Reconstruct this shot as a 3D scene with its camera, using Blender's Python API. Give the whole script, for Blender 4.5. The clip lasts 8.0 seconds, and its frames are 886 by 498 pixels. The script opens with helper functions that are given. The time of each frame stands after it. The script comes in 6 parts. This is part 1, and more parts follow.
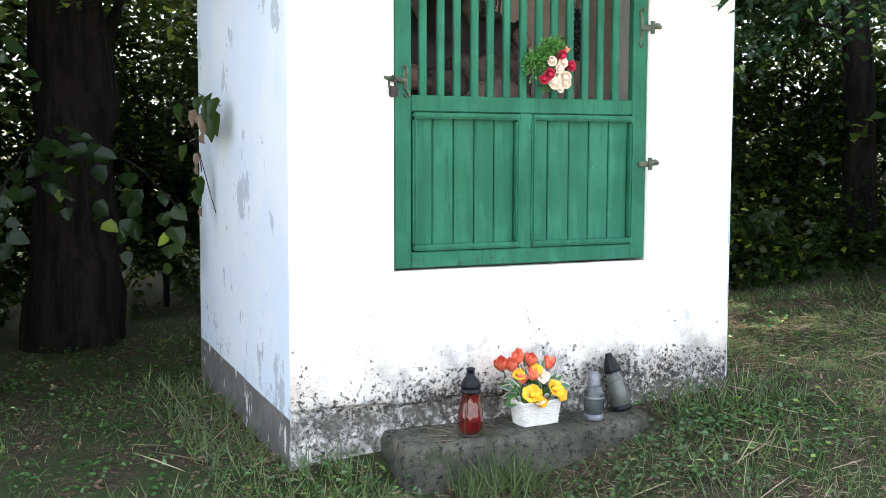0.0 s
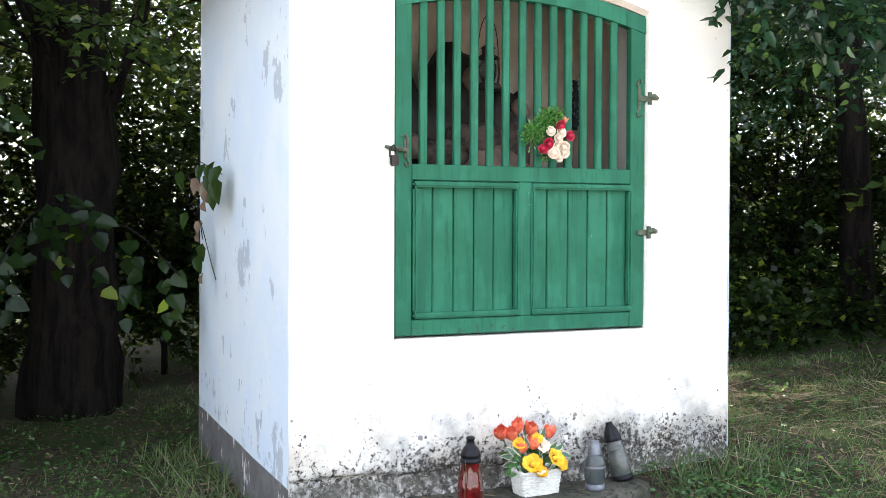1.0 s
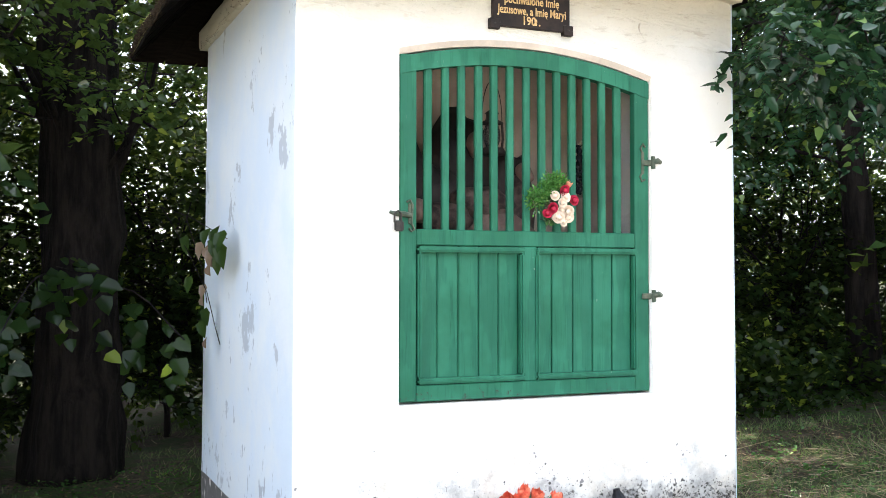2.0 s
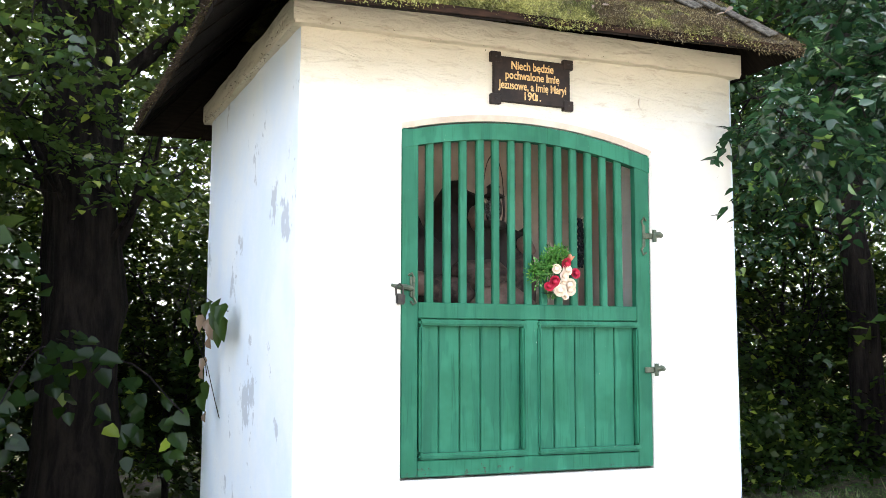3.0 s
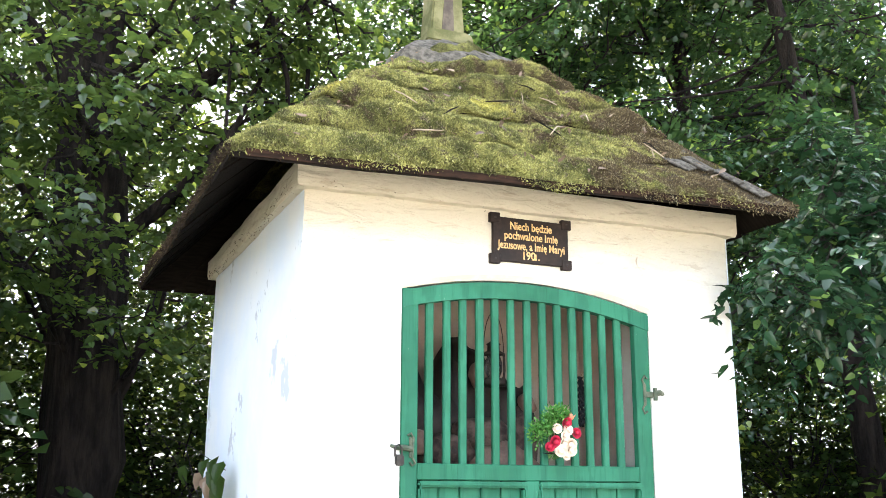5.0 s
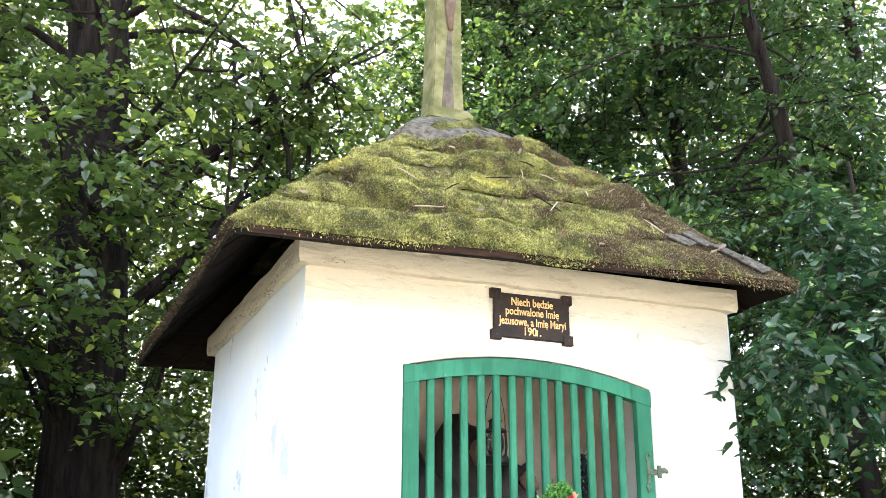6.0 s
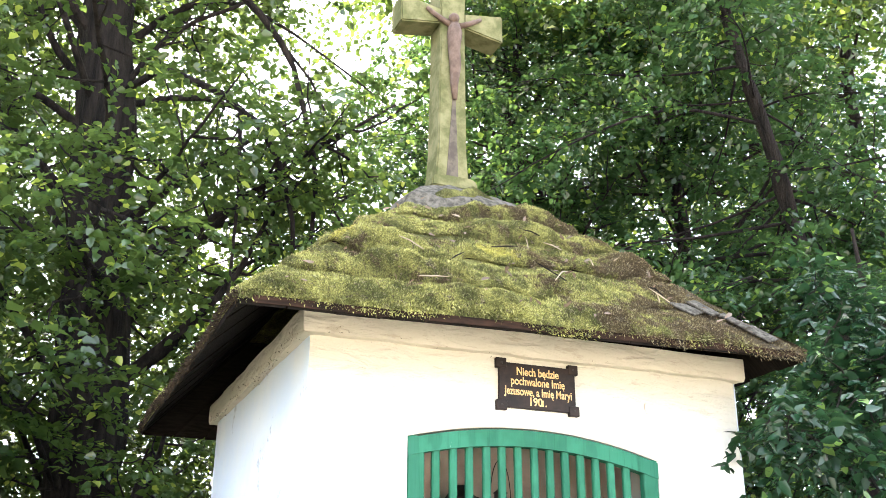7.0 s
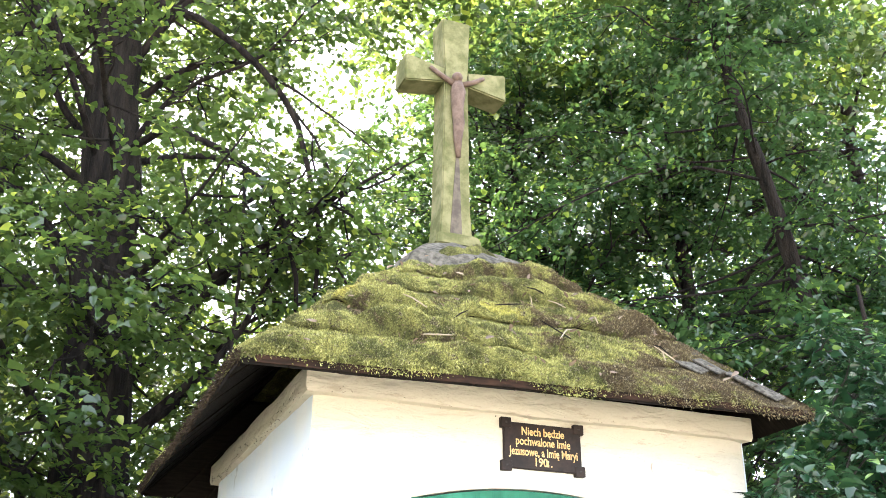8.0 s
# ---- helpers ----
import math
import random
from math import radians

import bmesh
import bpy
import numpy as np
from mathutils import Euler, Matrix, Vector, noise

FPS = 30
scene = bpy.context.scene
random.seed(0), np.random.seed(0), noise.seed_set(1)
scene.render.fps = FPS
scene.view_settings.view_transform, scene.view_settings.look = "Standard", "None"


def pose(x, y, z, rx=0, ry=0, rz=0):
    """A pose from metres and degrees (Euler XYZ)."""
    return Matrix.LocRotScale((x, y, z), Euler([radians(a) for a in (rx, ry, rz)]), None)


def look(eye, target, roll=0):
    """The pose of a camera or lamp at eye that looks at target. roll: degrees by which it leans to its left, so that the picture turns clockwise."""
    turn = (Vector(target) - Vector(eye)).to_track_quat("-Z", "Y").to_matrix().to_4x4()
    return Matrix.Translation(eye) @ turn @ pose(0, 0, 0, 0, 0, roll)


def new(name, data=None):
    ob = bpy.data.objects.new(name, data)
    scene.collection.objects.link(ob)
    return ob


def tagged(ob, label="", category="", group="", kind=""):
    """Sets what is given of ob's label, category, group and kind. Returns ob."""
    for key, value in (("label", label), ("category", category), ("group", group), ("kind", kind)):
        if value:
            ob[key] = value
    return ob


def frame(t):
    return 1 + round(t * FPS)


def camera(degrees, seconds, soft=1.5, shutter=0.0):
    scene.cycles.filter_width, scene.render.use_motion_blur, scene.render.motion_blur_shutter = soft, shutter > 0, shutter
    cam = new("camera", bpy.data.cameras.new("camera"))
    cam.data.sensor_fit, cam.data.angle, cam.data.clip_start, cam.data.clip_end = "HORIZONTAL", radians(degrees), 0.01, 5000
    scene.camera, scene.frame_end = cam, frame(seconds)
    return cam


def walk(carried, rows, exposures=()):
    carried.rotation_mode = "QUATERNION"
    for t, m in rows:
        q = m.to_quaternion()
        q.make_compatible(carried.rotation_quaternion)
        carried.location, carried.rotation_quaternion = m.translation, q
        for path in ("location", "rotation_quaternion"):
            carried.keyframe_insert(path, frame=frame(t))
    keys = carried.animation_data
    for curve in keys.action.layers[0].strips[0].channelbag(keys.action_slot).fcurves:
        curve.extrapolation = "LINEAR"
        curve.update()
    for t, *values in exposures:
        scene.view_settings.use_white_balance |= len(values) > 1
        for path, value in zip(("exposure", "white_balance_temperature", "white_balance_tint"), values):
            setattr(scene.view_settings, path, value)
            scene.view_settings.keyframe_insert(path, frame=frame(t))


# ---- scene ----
cam = camera(46.6, 8.0, soft=0.5)
PATH = [
    (0, (-1.007, -3.887, 1.249), (-0.229, -2.054, 1.063), 0.1),
    (0.5, (-1.015, -3.898, 1.252), (-0.233, -2.061, 1.135), 0.1),
    (1, (-1.019, -3.897, 1.251), (-0.235, -2.058, 1.196), 0.2),
    (1.5, (-1.02, -3.894, 1.27), (-0.239, -2.053, 1.267), 0.1),
    (3, (-1.02, -3.887, 1.289), (-0.249, -2.052, 1.484), 0.1),
    (3.5, (-1.027, -3.891, 1.284), (-0.258, -2.065, 1.553), 0.1),
    (4, (-1.022, -3.907, 1.296), (-0.261, -2.089, 1.639), 0.1),
    (4.5, (-1.012, -3.927, 1.329), (-0.261, -2.118, 1.735), 0.2),
    (6, (-1.024, -3.923, 1.351), (-0.293, -2.164, 1.961), 0.1),
    (6.5, (-1.03, -3.917, 1.352), (-0.308, -2.178, 2.026), 0.1),
    (7, (-1.036, -3.921, 1.382), (-0.325, -2.198, 2.106), 0.2),
    (7.5, (-1.019, -3.915, 1.379), (-0.325, -2.208, 2.158), 0.1),
    (8, (-1.032, -3.911, 1.397), (-0.344, -2.224, 2.221), 0.2),
]
EXPOSURES = [(0, 2.15), (1.5, 2.15), (3.5, 2.45), (6.5, 2.88), (8, 2.98)]
walk(cam, [(t, look(eye, target, roll)) for t, eye, target, roll in PATH], EXPOSURES)


# ---- world and sun ----
SUN_AZ, SUN_EL = radians(-8), radians(56)   # compass bearing from +y towards +x
world = bpy.data.worlds.new("world")
scene.world = world
world.use_nodes = True
wn = world.node_tree
sky = wn.nodes.new("ShaderNodeTexSky")
sky.sky_type = "NISHITA"
sky.sun_disc = False
sky.sun_elevation, sky.sun_rotation = SUN_EL, SUN_AZ
sky.dust_density, sky.ozone_density = 4.0, 1.0
wn.nodes["Background"].inputs["Strength"].default_value = 0.10
wn.links.new(sky.outputs[0], wn.nodes["Background"].inputs["Color"])
haze = wn.nodes.new("ShaderNodeBackground")     # even high cloud over the whole sky
haze.inputs["Color"].default_value, haze.inputs["Strength"].default_value = (0.95, 0.975, 1.03, 1), 0.46
both = wn.nodes.new("ShaderNodeAddShader")
wn.links.new(wn.nodes["Background"].outputs[0], both.inputs[0])
wn.links.new(haze.outputs[0], both.inputs[1])
wn.links.new(both.outputs[0], wn.nodes["World Output"].inputs["Surface"])
sun_data = bpy.data.lights.new("sun", "SUN")
sun_data.energy, sun_data.angle, sun_data.color = 5.0, radians(0.6), (1.0, 0.93, 0.80)
sun = new("sun", sun_data)
sun_dir = Vector((math.sin(SUN_AZ) * math.cos(SUN_EL), math.cos(SUN_AZ) * math.cos(SUN_EL), math.sin(SUN_EL)))
sun.matrix_world = look(sun_dir * 30, (0, 0, 0))


# ---- materials ----
class Shader:
    """A short way to write a node material."""

    def __init__(self, name):
        self.mat = bpy.data.materials.new(name)
        self.mat.use_nodes = True
        self.tree = self.mat.node_tree
        self.bsdf = self.tree.nodes["Principled BSDF"]
        self.out = self.tree.nodes["Material Output"]
        self.pos = self.node("ShaderNodeNewGeometry").outputs["Position"]

    def node(self, kind, **settings):
        n = self.tree.nodes.new(kind)
        for key, value in settings.items():
            setattr(n, key, value)
        return n

    def plug(self, socket, value):
        if isinstance(value, bpy.types.NodeSocket):
            self.tree.links.new(value, socket)
        else:
            socket.default_value = (*value, 1) if isinstance(value, tuple) and len(value) == 3 and socket.type == "RGBA" else value

    def noise(self, scale, detail=6, rough=0.6, stretch=None, offset=(0, 0, 0), vec=None, distortion=0.0):
        m = self.node("ShaderNodeMapping")
        self.plug(m.inputs[0], vec or self.pos)
        m.inputs["Location"].default_value = offset
        m.inputs["Scale"].default_value = stretch or (1, 1, 1)
        n = self.node("ShaderNodeTexNoise")
        self.plug(n.inputs["Vector"], m.outputs[0])
        n.inputs["Scale"].default_value, n.inputs["Detail"].default_value, n.inputs["Roughness"].default_value = scale, detail, rough
        n.inputs["Distortion"].default_value = distortion
        return n.outputs["Fac"]

    def cells(self, scale, feature="F1"):
        n = self.node("ShaderNodeTexVoronoi", feature=feature)
        self.plug(n.inputs["Vector"], self.pos)
        n.inputs["Scale"].default_value = scale
        return n.outputs["Distance"]

    def ramp(self, fac, lo, hi, a=0.0, b=1.0):
        n = self.node("ShaderNodeMapRange")
        n.interpolation_type = "SMOOTHSTEP"
        for i, v in enumerate((fac, lo, hi, a, b)):
            self.plug(n.inputs[i], v)
        return n.outputs[0]

    def math(self, op, a, b=0.0):
        n = self.node("ShaderNodeMath", operation=op)
        self.plug(n.inputs[0], a)
        self.plug(n.inputs[1], b)
        return n.outputs[0]

    def mix(self, fac, a, b, blend="MIX"):
        n = self.node("ShaderNodeMix", data_type="RGBA", blend_type=blend)
        self.plug(n.inputs[0], fac)
        self.plug(n.inputs[6], a)
        self.plug(n.inputs[7], b)
        return n.outputs[2]

    def axis(self, k):
        n = self.node("ShaderNodeSeparateXYZ")
        self.plug(n.inputs[0], self.pos)
        return n.outputs[k]

    def island(self):
        return self.node("ShaderNodeNewGeometry").outputs["Random Per Island"]

    def bump(self, height, strength=0.5, distance=0.01, below=None):
        n = self.node("ShaderNodeBump")
        n.inputs["Strength"].default_value, n.inputs["Distance"].default_value = strength, distance
        self.plug(n.inputs["Height"], height)
        if below:
            self.plug(n.inputs["Normal"], below)
        self.plug(self.bsdf.inputs["Normal"], n.outputs[0])
        return n.outputs[0]

    def done(self, color=None, rough=0.8, metal=0.0, spec=0.5):
        if color is not None:
            self.plug(self.bsdf.inputs["Base Color"], color)
        self.plug(self.bsdf.inputs["Roughness"], rough)
        self.plug(self.bsdf.inputs["Metallic"], metal)
        self.plug(self.bsdf.inputs["Specular IOR Level"], spec)
        return self.mat


def plaster(name, side):
    s = Shader(name)
    z = s.axis(2)
    big = s.noise(1.3, 5)
    mid = s.noise(9, 8, 0.65)
    fine = s.noise(60, 6, 0.7)
    runs = s.noise(14, 7, 0.68, stretch=(1, 1, 0.5 if side else 0.12))
    base = s.mix(s.ramp(big, 0.35, 0.7), (0.82, 0.80, 0.75), (0.76, 0.74, 0.69))
    base = s.mix(s.ramp(runs, 0.58, 0.75, 0, 0.35), base, (0.58, 0.56, 0.52))
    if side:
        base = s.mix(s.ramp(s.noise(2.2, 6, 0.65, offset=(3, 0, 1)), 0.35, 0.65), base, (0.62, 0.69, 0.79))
        # an even blue tint puts the cool skylight on this side into the colour
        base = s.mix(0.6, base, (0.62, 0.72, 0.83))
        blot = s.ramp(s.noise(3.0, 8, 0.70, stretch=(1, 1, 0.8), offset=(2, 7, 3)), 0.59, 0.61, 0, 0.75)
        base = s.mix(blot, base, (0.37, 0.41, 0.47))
        # flaked limewash showing an older blue-grey coat, in upright streaks
        flake = s.ramp(s.math("ADD", s.math("MULTIPLY", runs, 0.7), s.math("ADD", s.math("MULTIPLY", mid, 0.5), s.ramp(z, 0.2, 1.1, 0.0, -0.14))), 0.655, 0.675)
        base = s.mix(s.math("MULTIPLY", flake, 0.8), base, (0.36, 0.40, 0.46))
        line = s.math("ADD", z, s.math("MULTIPLY", s.noise(3, 3), 0.012))
        dado = s.ramp(line, 0.198, 0.206, 1.0, 0.0)
        chips = s.ramp(s.noise(7, 8, 0.7, stretch=(1, 1, 0.5), offset=(3, 1, 0)), 0.60, 0.62)
        grey = s.mix(s.ramp(mid, 0.3, 0.7), (0.105, 0.10, 0.10), (0.16, 0.155, 0.155))
        grey = s.mix(chips, grey, (0.62, 0.60, 0.56))
        base = s.mix(dado, base, grey)
        s.bump(s.math("ADD", s.math("MULTIPLY", mid, 0.7), s.math("MULTIPLY", flake, -0.4)), 0.45, 0.012)
    else:
        # rising damp: the limewash has flaked off in spots, most of them near the ground
        reach = s.math("SUBTRACT", s.ramp(z, 0.12, 0.74, 0.34, -0.03), s.math("MULTIPLY", s.ramp(s.axis(0), 0.0, 0.6, 0.06, 0.0), 1.0))
        spots = s.ramp(s.math("ADD", s.noise(48, 10, 0.8), s.math("ADD", reach, s.math("MULTIPLY", s.noise(5, 6, 0.7, offset=(4, 4, 1)), 0.36))), 0.965, 1.0)
        clouds = s.ramp(s.math("ADD", s.noise(5, 8, 0.7, offset=(7, 0, 2)), reach), 0.62, 0.86)
        tan = s.ramp(s.math("ADD", s.noise(3.5, 7, 0.7, offset=(0, 3, 8)), s.ramp(z, 0.2, 0.85, 0.2, -0.1)), 0.56, 0.74, 0, 0.7)
        base = s.mix(tan, base, (0.58, 0.51, 0.42))
        base = s.mix(s.math("MULTIPLY", clouds, 0.85), base, s.mix(s.ramp(mid, 0.4, 0.6), (0.24, 0.235, 0.23), (0.44, 0.43, 0.41)))
        base = s.mix(spots, base, s.mix(s.ramp(fine, 0.4, 0.6), (0.035, 0.032, 0.028), (0.11, 0.10, 0.088)))
        patchy = s.ramp(s.noise(4, 6, 0.7, offset=(8, 2, 5)), 0.36, 0.66)
        radius = s.math("MULTIPLY", s.math("ADD", s.ramp(z, 0.10, 1.0, 0.50, 0.03), 0.0), patchy)
        for size, tone in ((30, (0.06, 0.055, 0.05)), (62, (0.03, 0.027, 0.024)), (17, (0.20, 0.195, 0.19))):
            d = s.math("ADD", s.cells(size), s.math("MULTIPLY", fine, 0.25))
            base = s.mix(s.ramp(d, s.math("SUBTRACT", radius, 0.02), s.math("ADD", radius, 0.03), 0.9, 0.0), base, tone)
        pale = s.ramp(s.math("ADD", s.noise(24, 9, 0.78, offset=(2, 5, 9)), s.ramp(z, 0.05, 0.40, 0.07, -0.12)), 0.56, 0.59)
        base = s.mix(pale, base, (0.74, 0.72, 0.68))
        lower = s.ramp(s.math("ADD", z, s.math("MULTIPLY", mid, 0.05)), 0.215, 0.235, 1.0, 0.0)
        base = s.mix(s.math("MULTIPLY", lower, s.ramp(s.noise(18, 8, 0.75, offset=(6, 2, 2)), 0.40, 0.60, 0.05, 0.8)), base, (0.13, 0.125, 0.105))
        green = s.ramp(s.math("ADD", s.noise(6, 6, 0.6, offset=(1, 8, 3)), s.ramp(z, 0.0, 0.16, 0.2, -0.3)), 0.60, 0.75)
        base = s.mix(s.math("MULTIPLY", green, 0.6), base, (0.07, 0.085, 0.05))
        # the warm dimness below the eave is put into the plaster colour here
        cream = s.ramp(s.math("ADD", z, s.math("MULTIPLY", big, 0.25)), 2.32, 2.62)
        base = s.mix(cream, base, (0.60, 0.555, 0.45))
        crack = s.ramp(s.math("ABSOLUTE", s.math("SUBTRACT", s.noise(1.7, 2, 0.5, stretch=(1, 1, 2.0), offset=(1, 0, 6)), 0.5)), 0.0, 0.006, 1.0, 0.0)
        crack = s.math("MULTIPLY", crack, s.math("MULTIPLY", s.ramp(z, 2.15, 2.35, 0.0, 0.8), s.ramp(s.noise(3.0, 3, offset=(5, 5, 5)), 0.55, 0.62)))
        base = s.mix(crack, base, (0.25, 0.20, 0.14))
        scuff = s.ramp(s.noise(7, 8, 0.72, stretch=(1, 1, 4.0), offset=(2, 2, 7)), 0.54, 0.64, 0.0, 0.6)
        base = s.mix(s.math("MULTIPLY", scuff, s.ramp(z, 2.2, 2.5)), base, (0.42, 0.36, 0.27))
        ripple = s.noise(5, 5, 0.55, stretch=(1, 1, 3.0), distortion=0.6)
        s.bump(s.math("ADD", s.math("MULTIPLY", ripple, s.ramp(z, 2.1, 2.45, 0.25, 1.7)), s.math("ADD", s.math("MULTIPLY", fine, 0.15), s.math("MULTIPLY", spots, -0.35))), 0.75, 0.035)
    return s.done(base, 0.9, spec=0.25)


def inner_plaster():
    s = Shader("inner_plaster")
    c = s.mix(s.ramp(s.noise(4, 6), 0.35, 0.65), (0.72, 0.63, 0.54), (0.55, 0.47, 0.40))
    s.bump(s.noise(20, 6), 0.4, 0.01)
    return s.done(c, 0.9, spec=0.2)


def green_paint():
    s = Shader("green_paint")
    tone = s.node("ShaderNodeObjectInfo").outputs["Random"]
    grain = s.noise(24, 9, 0.72, stretch=(3.0, 3.0, 0.10), distortion=0.4)
    patch = s.noise(4, 4)
    c = s.mix(s.ramp(patch, 0.35, 0.65), (0.017, 0.128, 0.070), (0.028, 0.176, 0.104))
    c = s.mix(s.math("MULTIPLY", tone, 0.35), c, (0.010, 0.090, 0.046))
    coat = s.ramp(s.noise(2.6, 3, 0.5, stretch=(5.0, 1, 0.9), offset=(2, 0, 1)), 0.50, 0.53, 0, 0.4)
    c = s.mix(coat, c, (0.010, 0.092, 0.056))
    c = s.mix(s.ramp(grain, 0.54, 0.68, 0, 0.55), c, (0.008, 0.060, 0.036))
    chip = s.ramp(s.math("ADD", s.noise(30, 8, 0.8, offset=(3, 1, 4)), s.ramp(s.axis(2), 0.78, 0.92, 0.13, 0.0)), 0.72, 0.74)
    c = s.mix(chip, c, (0.045, 0.045, 0.035))
    worn = s.ramp(s.math("ADD", s.noise(55, 9, 0.8, stretch=(1, 1, 0.35)), s.math("MULTIPLY", patch, 0.2)), 0.775, 0.80)
    c = s.mix(worn, c, (0.42, 0.44, 0.36))
    s.bump(s.math("ADD", grain, s.math("MULTIPLY", worn, -0.4)), 0.35, 0.004)
    return s.done(c, s.ramp(grain, 0.3, 0.7, 0.5, 0.7), spec=0.22)


def simple(name, a, b, scale=12, rough=0.7, metal=0.0, bump=0.3, depth=0.005, stretch=None, spec=0.5):
    s = Shader(name)
    n = s.noise(scale, 8, 0.65, stretch=stretch)
    c = s.mix(s.ramp(n, 0.35, 0.65), a, b)
    if bump:
        s.bump(s.noise(scale * 3, 6, 0.65, stretch=stretch), bump, depth)
    return s.done(c, rough, metal, spec)


def leaf(name, dark, light, yellow, gloss=0.35, glow=0.45):
    """A thin leaf: reflects, shines a little and lets light through."""
    s = Shader(name)
    r = s.island()
    patch = s.noise(0.9, 3, offset=(4, 2, 1))
    c = s.mix(s.math("ADD", s.math("MULTIPLY", r, 0.6), s.ramp(patch, 0.35, 0.65, -0.1, 0.4)), dark, light)
    c = s.mix(s.ramp(r, 0.935, 0.95), c, yellow)
    s.done(c, 0.21, spec=gloss * 2.2)
    tr = s.node("ShaderNodeBsdfTranslucent")
    s.plug(tr.inputs[0], s.mix(0.28, c, yellow))
    add = s.node("ShaderNodeMixShader")
    add.inputs[0].default_value = glow
    s.tree.links.new(s.bsdf.outputs[0], add.inputs[1])
    s.tree.links.new(tr.outputs[0], add.inputs[2])
    s.tree.links.new(add.outputs[0], s.out.inputs[0])
    return s.mat


def moss_material(name, fuzz):
    s = Shader(name)
    n = s.noise(2.8, 5, 0.6)
    m = s.noise(8, 6, 0.62, offset=(3, 3, 3))
    c = s.mix(s.ramp(m, 0.36, 0.64), (0.112, 0.126, 0.040), (0.42, 0.42, 0.135))
    c = s.mix(s.ramp(n, 0.64, 0.72, 0, 0.8), c, (0.55, 0.51, 0.12))
    brown = s.math("ADD", s.noise(3.6, 8, 0.75, offset=(9, 1, 5)), s.ramp(s.axis(0), 0.6, 2.1, -0.05, 0.12))
    c = s.mix(s.ramp(brown, 0.50, 0.58, 0, 0.9), c, (0.115, 0.080, 0.052))
    litter = s.ramp(s.noise(26, 8, 0.78, offset=(1, 6, 4), distortion=0.8), 0.56, 0.61, 0, 0.85)
    fine = s.noise(140, 4, 0.75)
    c = s.mix(litter, c, s.mix(s.ramp(fine, 0.42, 0.58), (0.045, 0.032, 0.022), (0.36, 0.31, 0.22)))
    if fuzz:
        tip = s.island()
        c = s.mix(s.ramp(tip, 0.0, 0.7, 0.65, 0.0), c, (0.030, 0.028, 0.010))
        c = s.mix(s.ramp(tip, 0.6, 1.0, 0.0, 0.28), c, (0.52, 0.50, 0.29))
    else:
        gone = s.math("ADD", s.noise(5, 6, 0.7, offset=(5, 5, 2)), s.ramp(s.axis(0), 1.4, 2.2, -0.06, 0.16))
        c = s.mix(s.ramp(gone, 0.60, 0.68), c, s.mix(s.ramp(fine, 0.4, 0.6), (0.09, 0.07, 0.05), (0.22, 0.19, 0.15)))
        # cushions darkened all over: shade in the gaps between tufts, as colour
        c = s.mix(s.ramp(fine, 0.38, 0.62), s.mix(0.75, c, (0.018, 0.014, 0.008)), s.mix(0.25, c, (0.018, 0.014, 0.008)))
        s.bump(s.math("ADD", s.math("MULTIPLY", fine, 1.2), s.math("ADD", s.noise(60, 5, 0.8), s.math("MULTIPLY", m, 1.5))), 1.0, 0.025)
    return s.done(c, 0.95, spec=0.1)


def glass(name, color, rough=0.08):
    s = Shader(name)
    s.plug(s.bsdf.inputs["Transmission Weight"], 0.75)
    return s.done(color, rough)


